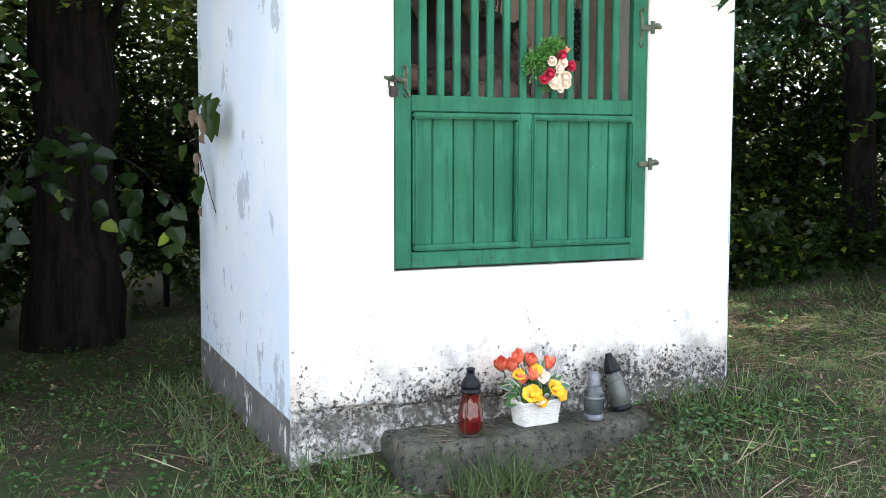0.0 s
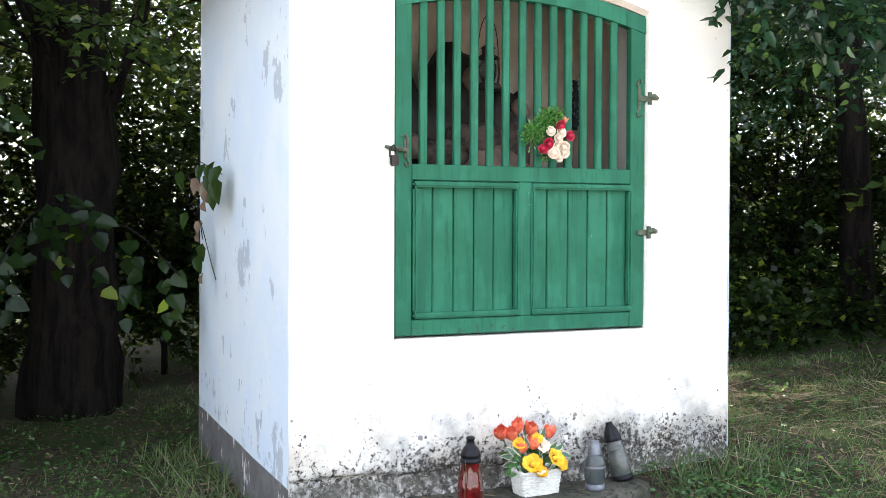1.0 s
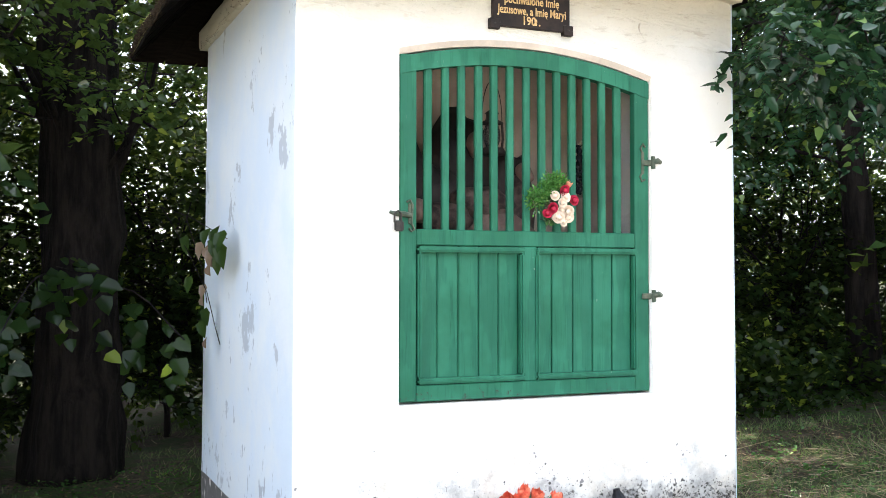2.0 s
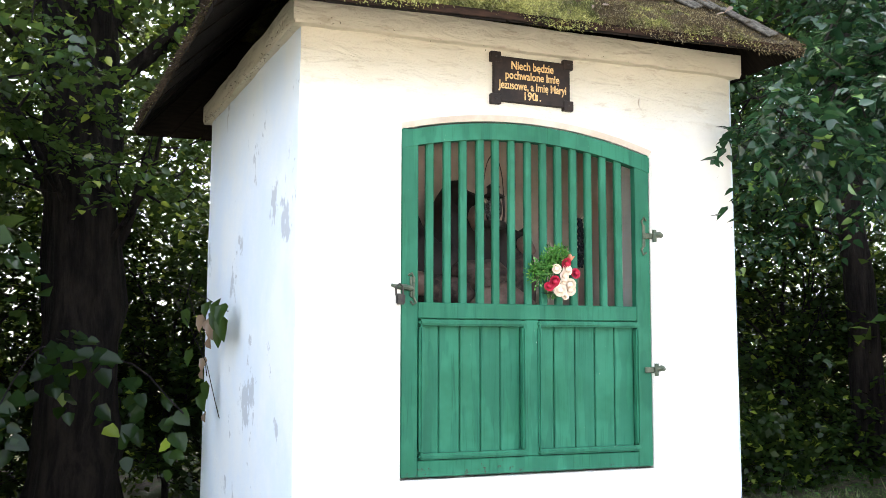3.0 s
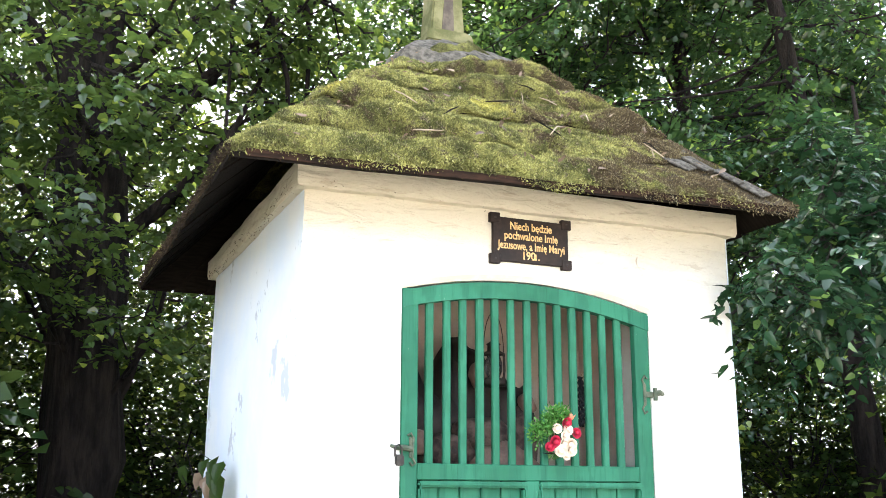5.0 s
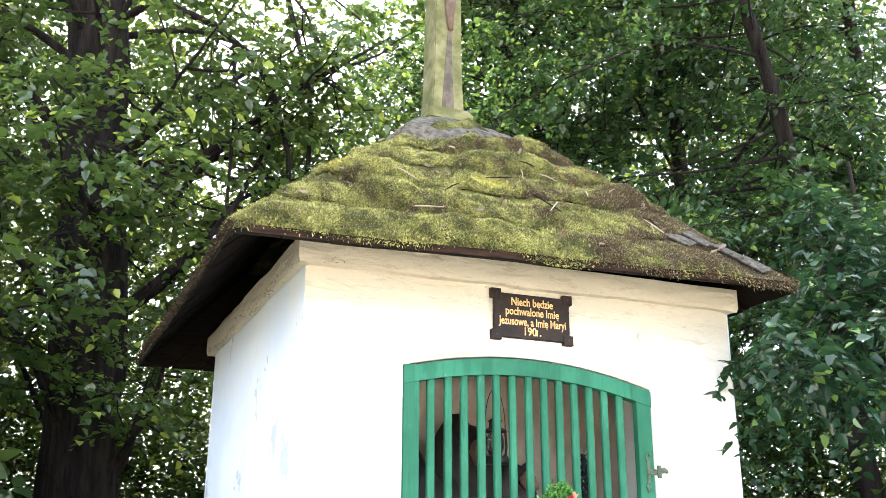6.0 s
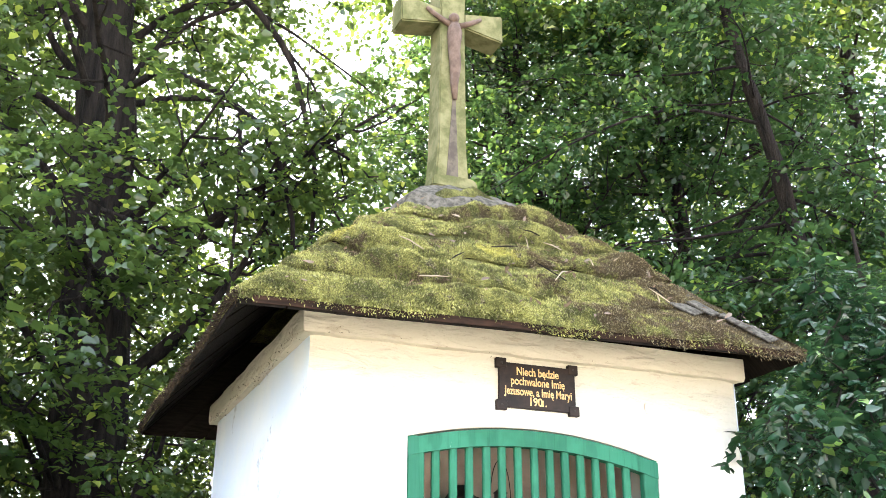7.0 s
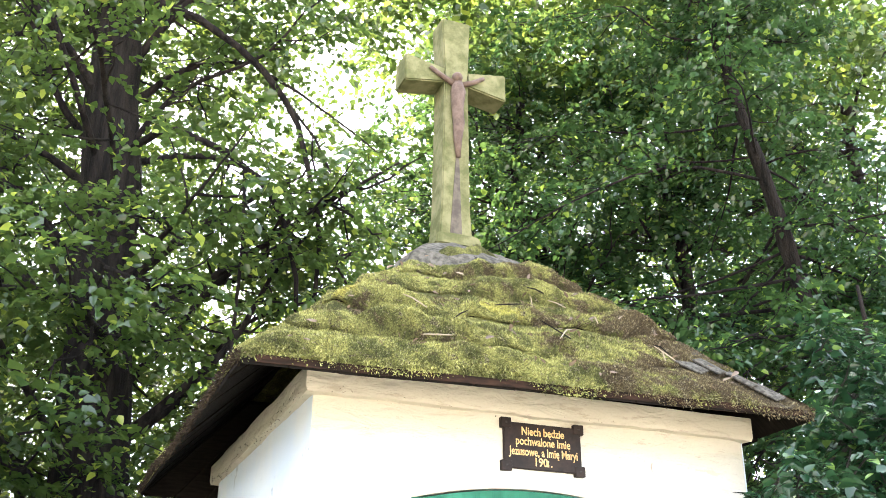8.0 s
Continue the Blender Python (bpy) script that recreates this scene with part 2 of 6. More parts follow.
M = {
    "front": plaster("limewash_front", False),
    "side": plaster("limewash_side_sky_tint", True),
    "inner": inner_plaster(),
    "green": green_paint(),
    # soffit: wood taken near black, with the shade under the eaves in its colour
    "soffit": simple("old_wood_eave_shade", (0.006, 0.005, 0.004), (0.013, 0.010, 0.008), 10, 0.95, stretch=(1, 8, 1), spec=0.05),
    "fascia": simple("red_brown_wood", (0.010, 0.007, 0.005), (0.034, 0.018, 0.012), 9, 0.9, stretch=(1, 6, 6), spec=0.1),
    "moss": moss_material("moss", False),
    "dead": simple("dead_moss", (0.018, 0.013, 0.009), (0.05, 0.036, 0.022), 20, 0.95, bump=0, spec=0.1),
    "shingle": simple("weathered_shingle", (0.030, 0.026, 0.020), (0.105, 0.098, 0.082), 45, 0.95, bump=0.8, depth=0.006, spec=0.15),
    "tuft": moss_material("moss_fuzz", True),
    "mortar": simple("weathered_mortar", (0.040, 0.037, 0.030), (0.13, 0.12, 0.10), 26, 0.95, bump=0.7, depth=0.015, spec=0.2),
    "concrete": simple("mossy_concrete", (0.080, 0.086, 0.034), (0.170, 0.162, 0.085), 9, 0.9, bump=0.4, spec=0.2),
    "rust": simple("rusty_metal", (0.075, 0.048, 0.036), (0.13, 0.09, 0.07), 20, 0.75, spec=0.3),
    "stain": simple("grey_stain", (0.060, 0.050, 0.042), (0.105, 0.090, 0.072), 16, 0.9, spec=0.2),
    "iron": simple("green_grey_iron", (0.05, 0.075, 0.05), (0.12, 0.13, 0.09), 40, 0.6, 0.3, spec=0.4),
    "dark_iron": simple("dark_iron", (0.02, 0.018, 0.016), (0.05, 0.042, 0.036), 40, 0.6, 0.4),
    "plate": simple("black_brown_enamel", (0.010, 0.006, 0.005), (0.026, 0.015, 0.011), 15, 0.55, bump=0.2, spec=0.25),
    "gold": simple("worn_gilding", (0.50, 0.30, 0.10), (0.75, 0.52, 0.24), 60, 0.5, 0.0, bump=0),
    "stone": simple("damp_dark_stone", (0.022, 0.024, 0.018), (0.095, 0.092, 0.072), 9, 0.92, bump=0.8, depth=0.012, spec=0.2),
    # bark: darker than real bark, the deep shade of the wood is in it
    "bark": simple("furrowed_shaded_bark", (0.006, 0.005, 0.0045), (0.024, 0.019, 0.016), 14, 0.95, bump=1.0, depth=0.04, stretch=(1, 1, 0.15), spec=0.15),
    "linden": leaf("linden_leaf", (0.015, 0.042, 0.016), (0.062, 0.125, 0.034), (0.34, 0.42, 0.07), 0.45, 0.52),
    "maple": leaf("maple_leaf", (0.011, 0.038, 0.019), (0.036, 0.098, 0.038), (0.24, 0.36, 0.06), 0.42, 0.48),
    "fresh": leaf("fresh_leaf", (0.009, 0.034, 0.018), (0.022, 0.070, 0.030), (0.14, 0.24, 0.06), 0.24, 0.25),
    # shrub: leaf green lowered towards black, so the wood's shade is in the colour
    "shrub": leaf("shaded_shrub_leaf", (0.006, 0.019, 0.007), (0.024, 0.052, 0.015), (0.24, 0.32, 0.04), 0.13, 0.5),
    "dry": leaf("dry_leaf", (0.11, 0.075, 0.050), (0.24, 0.17, 0.115), (0.34, 0.26, 0.17)),
    "grass": leaf("grass_blade", (0.060, 0.120, 0.034), (0.17, 0.25, 0.085), (0.40, 0.36, 0.22), 0.3, 0.35),
    "weed": leaf("weed_leaf", (0.034, 0.095, 0.026), (0.075, 0.165, 0.045), (0.17, 0.25, 0.05), 0.3, 0.3),
    "straw": leaf("straw", (0.20, 0.16, 0.10), (0.38, 0.31, 0.20), (0.45, 0.38, 0.26), 0.2, 0.1),
}


def stone_material():
    s = Shader("damp_dark_stone")
    a, b, c0 = s.noise(5, 6, 0.7), s.noise(34, 9, 0.8), s.noise(130, 4, 0.8)
    c = s.mix(s.ramp(a, 0.35, 0.65), (0.072, 0.074, 0.058), (0.15, 0.142, 0.115))
    c = s.mix(s.ramp(b, 0.50, 0.60), c, (0.032, 0.032, 0.028))
    c = s.mix(s.ramp(c0, 0.60, 0.70, 0, 0.8), c, (0.30, 0.29, 0.25))
    c = s.mix(s.ramp(s.noise(8, 7, 0.75, offset=(5, 1, 1)), 0.52, 0.62, 0, 0.7), c, (0.055, 0.075, 0.035))
    s.bump(s.math("ADD", b, s.math("MULTIPLY", c0, 0.5)), 0.9, 0.02)
    return s.done(c, 0.95, spec=0.15)


M["stone"] = stone_material()


def ground_material():
    s = Shader("soil_and_litter")
    a = s.noise(3, 8, 0.7)
    b = s.noise(25, 8, 0.75)
    c = s.mix(s.ramp(b, 0.35, 0.65), (0.022, 0.018, 0.013), (0.095, 0.076, 0.054))
    c = s.mix(s.ramp(a, 0.42, 0.58), c, (0.036, 0.052, 0.020))
    # pale gravel along the front, added out of view to bounce light up
    bounce_gravel = s.ramp(s.math("ADD", s.axis(1), s.math("MULTIPLY", a, 0.8)), -2.4, -3.2)
    c = s.mix(bounce_gravel, c, s.mix(s.ramp(b, 0.35, 0.65), (0.36, 0.33, 0.28), (0.47, 0.43, 0.37)))
    s.bump(b, 0.8, 0.03)
    return s.done(c, 0.95, spec=0.1)


M["ground"] = ground_material()


# ---- building helpers ----
def shift(p, scale, seed=0.0):
    return noise.noise(Vector((p[0] * scale + seed, p[1] * scale - seed, p[2] * scale + 2 * seed)))


def thing(name, label, category, group="", at=(0, 0, 0), turn=0.0):
    ob = new(name)
    ob.matrix_world = pose(*at, 0, 0, turn)
    return tagged(ob, label, category, group)


def mesh_from(bm, name, mats, smooth=False):
    me = bpy.data.meshes.new(name)
    bm.normal_update()
    bm.to_mesh(me)
    bm.free()
    for m in (mats if isinstance(mats, (list, tuple)) else [mats]):
        me.materials.append(m)
    if smooth:
        me.polygons.foreach_set("use_smooth", [True] * len(me.polygons))
    return me


def part(name, bm, mat, parent=None, label="", smooth=False, m=None):
    """Links a bmesh as one mesh object under its thing or part."""
    ob = new(name, bm if isinstance(bm, bpy.types.Mesh) else mesh_from(bm, name, mat, smooth))
    if m is not None:
        ob.matrix_basis = m
    ob.parent = parent
    return tagged(ob, label)


def box(bm, lo, hi, bevel=0.0, segments=1):
    r = bmesh.ops.create_cube(bm, size=1)
    for v in r["verts"]:
        v.co = Vector([lo[k] + (v.co[k] + 0.5) * (hi[k] - lo[k]) for k in range(3)])
    if bevel:
        edges = {e for v in r["verts"] for e in v.link_edges}
        bmesh.ops.bevel(bm, geom=list(edges), offset=bevel, segments=segments, affect="EDGES")
    return bm


def block(lo, hi, bevel=0.0, segments=1):
    return box(bmesh.new(), lo, hi, bevel, segments)


def lathe(bm, profile, n=24, center=(0, 0, 0), squash=1.0):
    rings = []
    for r, z in profile:
        if r < 1e-5:
            rings.append([bm.verts.new((center[0], center[1], center[2] + z))])
        else:
            rings.append([bm.verts.new((center[0] + r * math.cos(2 * math.pi * k / n), center[1] + squash * r * math.sin(2 * math.pi * k / n), center[2] + z)) for k in range(n)])
    for a, b in zip(rings, rings[1:]):
        for k in range(n):
            j = (k + 1) % n
            if len(a) == 1 and len(b) > 1:
                bm.faces.new((a[0], b[j], b[k]))
            elif len(b) == 1 and len(a) > 1:
                bm.faces.new((a[k], a[j], b[0]))
            elif len(a) > 1:
                bm.faces.new((a[k], a[j], b[j], b[k]))
    return bm


def tube(bm, points, radii, n=6, wobble=0.0):
    """A tapered tube along a line of points."""
    points = [Vector(p) for p in points]
    rings, side = [], None
    for i, p in enumerate(points):
        d = (points[min(i + 1, len(points) - 1)] - points[max(i - 1, 0)]).normalized()
        if side is None:
            side = d.orthogonal().normalized()
        side = (side - d * side.dot(d)).normalized()
        up = d.cross(side)
        r = radii[i] if isinstance(radii, (list, tuple)) else radii
        ring = []
        for k in range(n):
            a = 2 * math.pi * k / n
            o = side * math.cos(a) + up * math.sin(a)
            ring.append(bm.verts.new(p + o * r * (1 + wobble * shift(p + o * r, 5))))
        rings.append(ring)
    for a, b in zip(rings, rings[1:]):
        for k in range(n):
            bm.faces.new((a[k], a[(k + 1) % n], b[(k + 1) % n], b[k]))
    bm.faces.new(rings[0][::-1])
    bm.faces.new(rings[-1])
    return bm


def mesh_arrays(name, verts, quads, mat, smooth=False):
    """A mesh straight from arrays of vertices and of four-cornered faces."""
    me = bpy.data.meshes.new(name)
    me.vertices.add(len(verts))
    me.vertices.foreach_set("co", np.ascontiguousarray(verts, dtype=np.float32).ravel())
    me.loops.add(len(quads) * 4)
    me.loops.foreach_set("vertex_index", np.ascontiguousarray(quads, dtype=np.int32).ravel())
    me.polygons.add(len(quads))
    me.polygons.foreach_set("loop_start", np.arange(0, len(quads) * 4, 4, dtype=np.int32))
    me.update(calc_edges=True)
    me.materials.append(mat)
    if smooth:
        me.polygons.foreach_set("use_smooth", [True] * len(quads))
    return me


def unit(a):
    return a / np.maximum(np.linalg.norm(a, axis=1, keepdims=True), 1e-9)


def leaves(name, base, way, face, size, mat, width=0.8, fold=0.18, shape=(0.22, 0.62), kite=False):
    """Many folded leaves in one mesh: base point, way to the tip, the way the blade faces, length."""
    way = unit(way)
    side = unit(np.cross(face, way))
    up = np.cross(way, side)
    s = size[:, None]
    w = s * width * 0.5
    lift = up * w * fold
    droop = -up * s * 0.10
    if kite:
        p = np.stack([base, base + way * s * 0.42 + side * w + lift, base + way * s + droop, base + way * s * 0.42 - side * w + lift], 1)
        return mesh_arrays(name, p.reshape(-1, 3), np.arange(len(base) * 4).reshape(-1, 4), mat)
    p = np.empty((len(base), 6, 3))
    p[:, 0] = base
    p[:, 1] = base + way * s * shape[0] + side * w * 0.85 + lift
    p[:, 2] = base + way * s * shape[1] + side * w * 0.64 + lift + droop * 0.4
    p[:, 3] = base + way * s + droop
    p[:, 4] = base + way * s * shape[1] - side * w * 0.64 + lift + droop * 0.4
    p[:, 5] = base + way * s * shape[0] - side * w * 0.85 + lift
    k = np.arange(len(base))[:, None] * 6
    quads = np.concatenate([k + np.array([[0, 3, 2, 1]]), k + np.array([[0, 5, 4, 3]])])
    return mesh_arrays(name, p.reshape(-1, 3), quads, mat)


RNG = np.random.default_rng(7)
rnd = random.Random(11)


def spread(n, s=1.0):
    return RNG.normal(0, s, (n, 3))


def height(x, y):
    """The lie of the ground."""
    x1 = min(max(x, -4.0), 6.0)
    y1 = min(max(y, -4.0), 8.0)
    k = min(max((0.05 - y1) / 0.3, 0.0), 1.0)
    z = 0.070 * x1 + (-0.030 * y1 if y1 > 0 else 0.035 * y1) - 0.005 - (0.045 + 0.065 * math.exp(-((x - 0.75) / 0.5) ** 4)) * k * k * (3 - 2 * k)
    return z + 0.018 * noise.noise(Vector((x * 1.3, y * 1.3, 0))) + 0.03 * noise.noise(Vector((x * 0.35, y * 0.35, 5)))


# ---- ground ----
W, D = 2.09, 1.98          # chapel front and depth


def sheet_axis(lo, hi, step):
    mid = list(np.arange(lo, hi + step / 2, step))
    far = [1.5, 4, 9, 18, 40, 90, 200, 500, 1200]
    return [lo - f for f in reversed(far)] + mid + [hi + f for f in far]


def build_ground():
    xs, ys = sheet_axis(-6, 9, 0.12), sheet_axis(-6, 12, 0.12)
    verts = np.array([(x, y, height(x, y)) for y in ys for x in xs])
    n = len(xs)
    i = np.arange((len(ys) - 1) * n).reshape(-1, n)[:, :-1].ravel()
    quads = np.stack([i, i + 1, i + n + 1, i + n], 1)
    ob = new("ground", mesh_arrays("ground", verts, quads, M["ground"], True))
    tagged(ob, "shaded earth with leaf litter and thin grass under trees", "ground", kind="structure")


build_ground()


# ---- chapel ----
GX0, GX1, GZ0 = 0.428, 1.641, 0.769      # opening of the gate
chapel = thing("chapel", "small whitewashed roadside chapel with mossy hipped roof and green gate", "chapel")


def arch(x):
    """Height of the opening's low arch."""
    u = (x - GX0) / (GX1 - GX0)
    return 2.212 - 0.018 * u + 0.086 * (1 - (2 * u - 0.98) ** 2)


def build_walls():
    bm = bmesh.new()
    top, low, T = 2.62, -0.25, 0.28

    def face(points, mat):
        f = bm.faces.new([bm.verts.new(p) for p in points])
        f.material_index = mat
        return f

    def grid(fn, us, vs, mat, flip=False):
        g = [[bm.verts.new(fn(u, v)) for v in vs] for u in us]
        for a, b in zip(g, g[1:]):
            for k in range(len(vs) - 1):
                q = (a[k], b[k], b[k + 1], a[k + 1])
                f = bm.faces.new(q[::-1] if flip else q)
                f.material_index = mat
                f.smooth = True

    def flare(z):
        return 0.012 * max(0.0, 1 - z / 2.4)

    def front(x, z):
        edge = min(1.0, min(abs(x), abs(x - W)) / 0.05)
        wob = 0.007 * shift((x, 0, z), 2.2) + 0.003 * shift((x, 0, z), 9)
        xx = x + (flare(z) if x > W - 0.01 else -0.6 * flare(z) if x < 0.01 else 0) + (1 - edge) * 0.006 * shift((0, 3, z), 3 if x < 1 else 3.7)
        # the outer coat has fallen off at the foot, up to a broken edge
        line = 0.232 + 0.03 * shift((x, 1, 0), 3.0) + 0.014 * shift((x, 2, 0), 11)
        ledge = -0.022 * min(max((line - z) / 0.014, 0.0), 1.0) * min(max((1.35 - x) / 0.4, 0.0), 1.0)
        ledge -= 0.010 * max(0.0, shift((x, 5, z), 7)) * min(max((0.5 - z) / 0.2, 0.0), 1.0)
        return (xx, -ledge * edge + (1 - edge) * 0.008 - edge * wob * min(1, 8 * min(abs(x - GX0), abs(x - GX1), 0.125) + 0.2), z)

    def side(y, z):
        edge = min(1.0, min(abs(y), abs(y - D)) / 0.05)
        return (-0.6 * flare(z) + (1 - edge) * (0.006 * shift((0, 3, z), 3)) - edge * 0.009 * shift((0, y, z), 2), y + (0.04 * (1.1 - z / 1.2) if y > D - 0.01 else 0) * 1.0 + (0.008 if y < 0.01 else 0), z)

    foot = list(np.linspace(low, -0.03, 5)) + list(np.linspace(0.0, 0.42, 46))
    zs = foot + list(np.linspace(0.45, top, 72))
    for lo, hi, n in ((0, GX0, 14), (GX1, W, 14)):
        grid(front, np.linspace(lo, hi, n), zs, 0)
    xs = np.linspace(GX0, GX1, 33)
    grid(front, xs, foot + list(np.linspace(0.45, GZ0, 12)), 0)
    g = []
    for x in xs:
        g.append([bm.verts.new(front(x, z)) for z in np.linspace(arch(x), top, 16)])
    for a, b in zip(g, g[1:]):
        for k in range(15):
            f = bm.faces.new((a[k], b[k], b[k + 1], a[k + 1]))
            f.smooth = True
    # reveal of the opening
    ring = [(GX0, GZ0), (GX1, GZ0)] + [(x, arch(x)) for x in xs[::-1]]
    for (xa, za), (xb, zb) in zip(ring, ring[1:] + ring[:1]):
        pa, pb = front(xa, za), front(xb, zb)
        za2, zb2 = (za - 0.024 if za > 1.5 else za), (zb - 0.024 if zb > 1.5 else zb)
        xa2, xb2 = (xa - 0.006 if xa > GX1 - 0.001 else xa), (xb - 0.006 if xb > GX1 - 0.001 else xb)
        face([pa, (xa2, 0.014, za2), (xb2, 0.014, zb2), pb], 2 if min(za, zb) > 2.0 else 0)
        face([(xa2, 0.014, za2), (xa2, T, za2), (xb2, T, zb2), (xb2, 0.014, zb2)], 0)
    # the wall round the opening, from inside
    rx = [T, GX0, GX1, W - T]
    for xa, xb in ((rx[0], rx[1]), (rx[2], rx[3])):
        face([(xa, T, low), (xa, T, top), (xb, T, top), (xb, T, low)], 2)
    face([(GX0, T, low), (GX0, T, GZ0), (GX1, T, GZ0), (GX1, T, low)], 2)
    for xa, xb in zip(xs, xs[1:]):
        face([(xa, T, arch(xa)), (xa, T, top), (xb, T, top), (xb, T, arch(xb))], 2)
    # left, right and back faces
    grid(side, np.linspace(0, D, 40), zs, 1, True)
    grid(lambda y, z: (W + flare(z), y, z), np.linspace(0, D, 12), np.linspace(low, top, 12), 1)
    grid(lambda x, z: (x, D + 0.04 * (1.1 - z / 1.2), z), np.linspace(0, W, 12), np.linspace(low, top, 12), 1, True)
    # inner room
    face([(T, T, low), (T, 0.95, low), (T, 0.95, top), (T, T, top)], 2)
    face([(W - T, T, low), (W - T, T, top), (W - T, 0.95, top), (W - T, 0.95, low)], 2)
    face([(T, 0.95, low), (W - T, 0.95, low), (W - T, 0.95, top), (T, 0.95, top)], 2)
    face([(T, T, 0.6), (W - T, T, 0.6), (W - T, 0.95, 0.6), (T, 0.95, 0.6)], 2)
    face([(T, T, top), (T, 0.95, top), (W - T, 0.95, top), (W - T, T, top)], 2)
    face([(0, 0, top), (0, D, top), (W, D, top), (W, 0, top)], 2)
    part("wall", bm, [M["front"], M["side"], M["inner"]], chapel, "limewashed plaster wall, flaking and stained at its foot")


def build_cornice():
    lo, hi, o = 2.575, 2.66, 0.036
    runs = (((-o, -o), (W + o, -o)), ((-o, -o), (-o, D + o)), ((W + o, -o), (W + o, D + o)), ((-o, D + o), (W + o, D + o)))
    for k, (a, b) in enumerate(runs):
        bm = bmesh.new()
        n = 40
        rows = []
        inward = Vector(((0, 1, 0), (1, 0, 0), (-1, 0, 0), (0, -1, 0))[k])
        for i in range(n + 1):
            p = Vector((*a, 0)).lerp(Vector((*b, 0)), i / n)
            w = 0.007 * shift(p, 3, k) + 0.005 * shift(p, 14, k)
            sag = 0.008 * shift(p, 1.5, k + 4) + 0.005 * shift(p, 11, k)
            prof = [(0.045, lo + sag - 0.004), (0.004, lo + sag), (0.0 + w, lo + 0.018 + sag), (0.0 + w, hi + 0.02), (0.05, hi + 0.02)]
            # mitred at both ends
            t = Vector((*b, 0)) - Vector((*a, 0))
            t.normalize()
            near = min((p - Vector((*a, 0))).length, (p - Vector((*b, 0))).length)
            rows.append([bm.verts.new(p + inward * d + Vector((0, 0, z)) + (t * d if i == 0 else -t * d if i == n else Vector())) for d, z in prof])
        for r0, r1 in zip(rows, rows[1:]):
            for j in range(4):
                f = bm.faces.new((r0[j], r1[j], r1[j + 1], r0[j + 1]) if k in (0, 2) else (r0[j + 1], r1[j + 1], r1[j], r0[j]))
                f.smooth = False
        part("cornice", bm, M["front"], chapel, "rough plaster band under the eaves")


EX0, EX1, EY0, EY1 = -0.375, 2.21, -0.36, 2.33     # eaves
APEX = Vector((1.03, 1.0, 3.80))
EAVE_Z = 2.575
COURSES = 6


def roof_point(side, u, v):
    """A point of the bare roof: u along the eave, v from the eave to the top."""
    c = [Vector((EX0, EY0, 0)), Vector((EX1, EY0, 0.06)), Vector((EX1, EY1, 0.03)), Vector((EX0, EY1, 0))]
    a, b = c[side], c[(side + 1) % 4]
    p = a.lerp(b, u)
    q = p.lerp(Vector((APEX.x, APEX.y, 0)), v)
    rise = v + 0.045 * math.sin(math.pi * v)
    q.z += EAVE_Z + (APEX.z - EAVE_Z) * rise
    return q


def bare(p):
    """How far the moss has gone: old shingles show beside the hip and below the cap."""
    hip = 1.15 * (p[0] - 1.42) + 0.6 * max(0.0, p[2] - 3.35) * (1 if p[0] > 1.0 else 0)
    return min(max(hip + 0.75 * shift(p, 2.7, 6) + 0.5 * shift(p, 8, 2), 0.0), 1.0)


def lump(p):
    return 0.026 * shift(p, 2.3) + 0.024 * shift(p, 5.2, 3) + 0.011 * shift(p, 14, 5) + 0.008 * shift(p, 34, 2)


def meander(p):
    return 0.42 * shift(p, 1.7, 2) + 0.30 * shift(p, 5.0, 1) + 0.10 * shift(p, 14, 3)


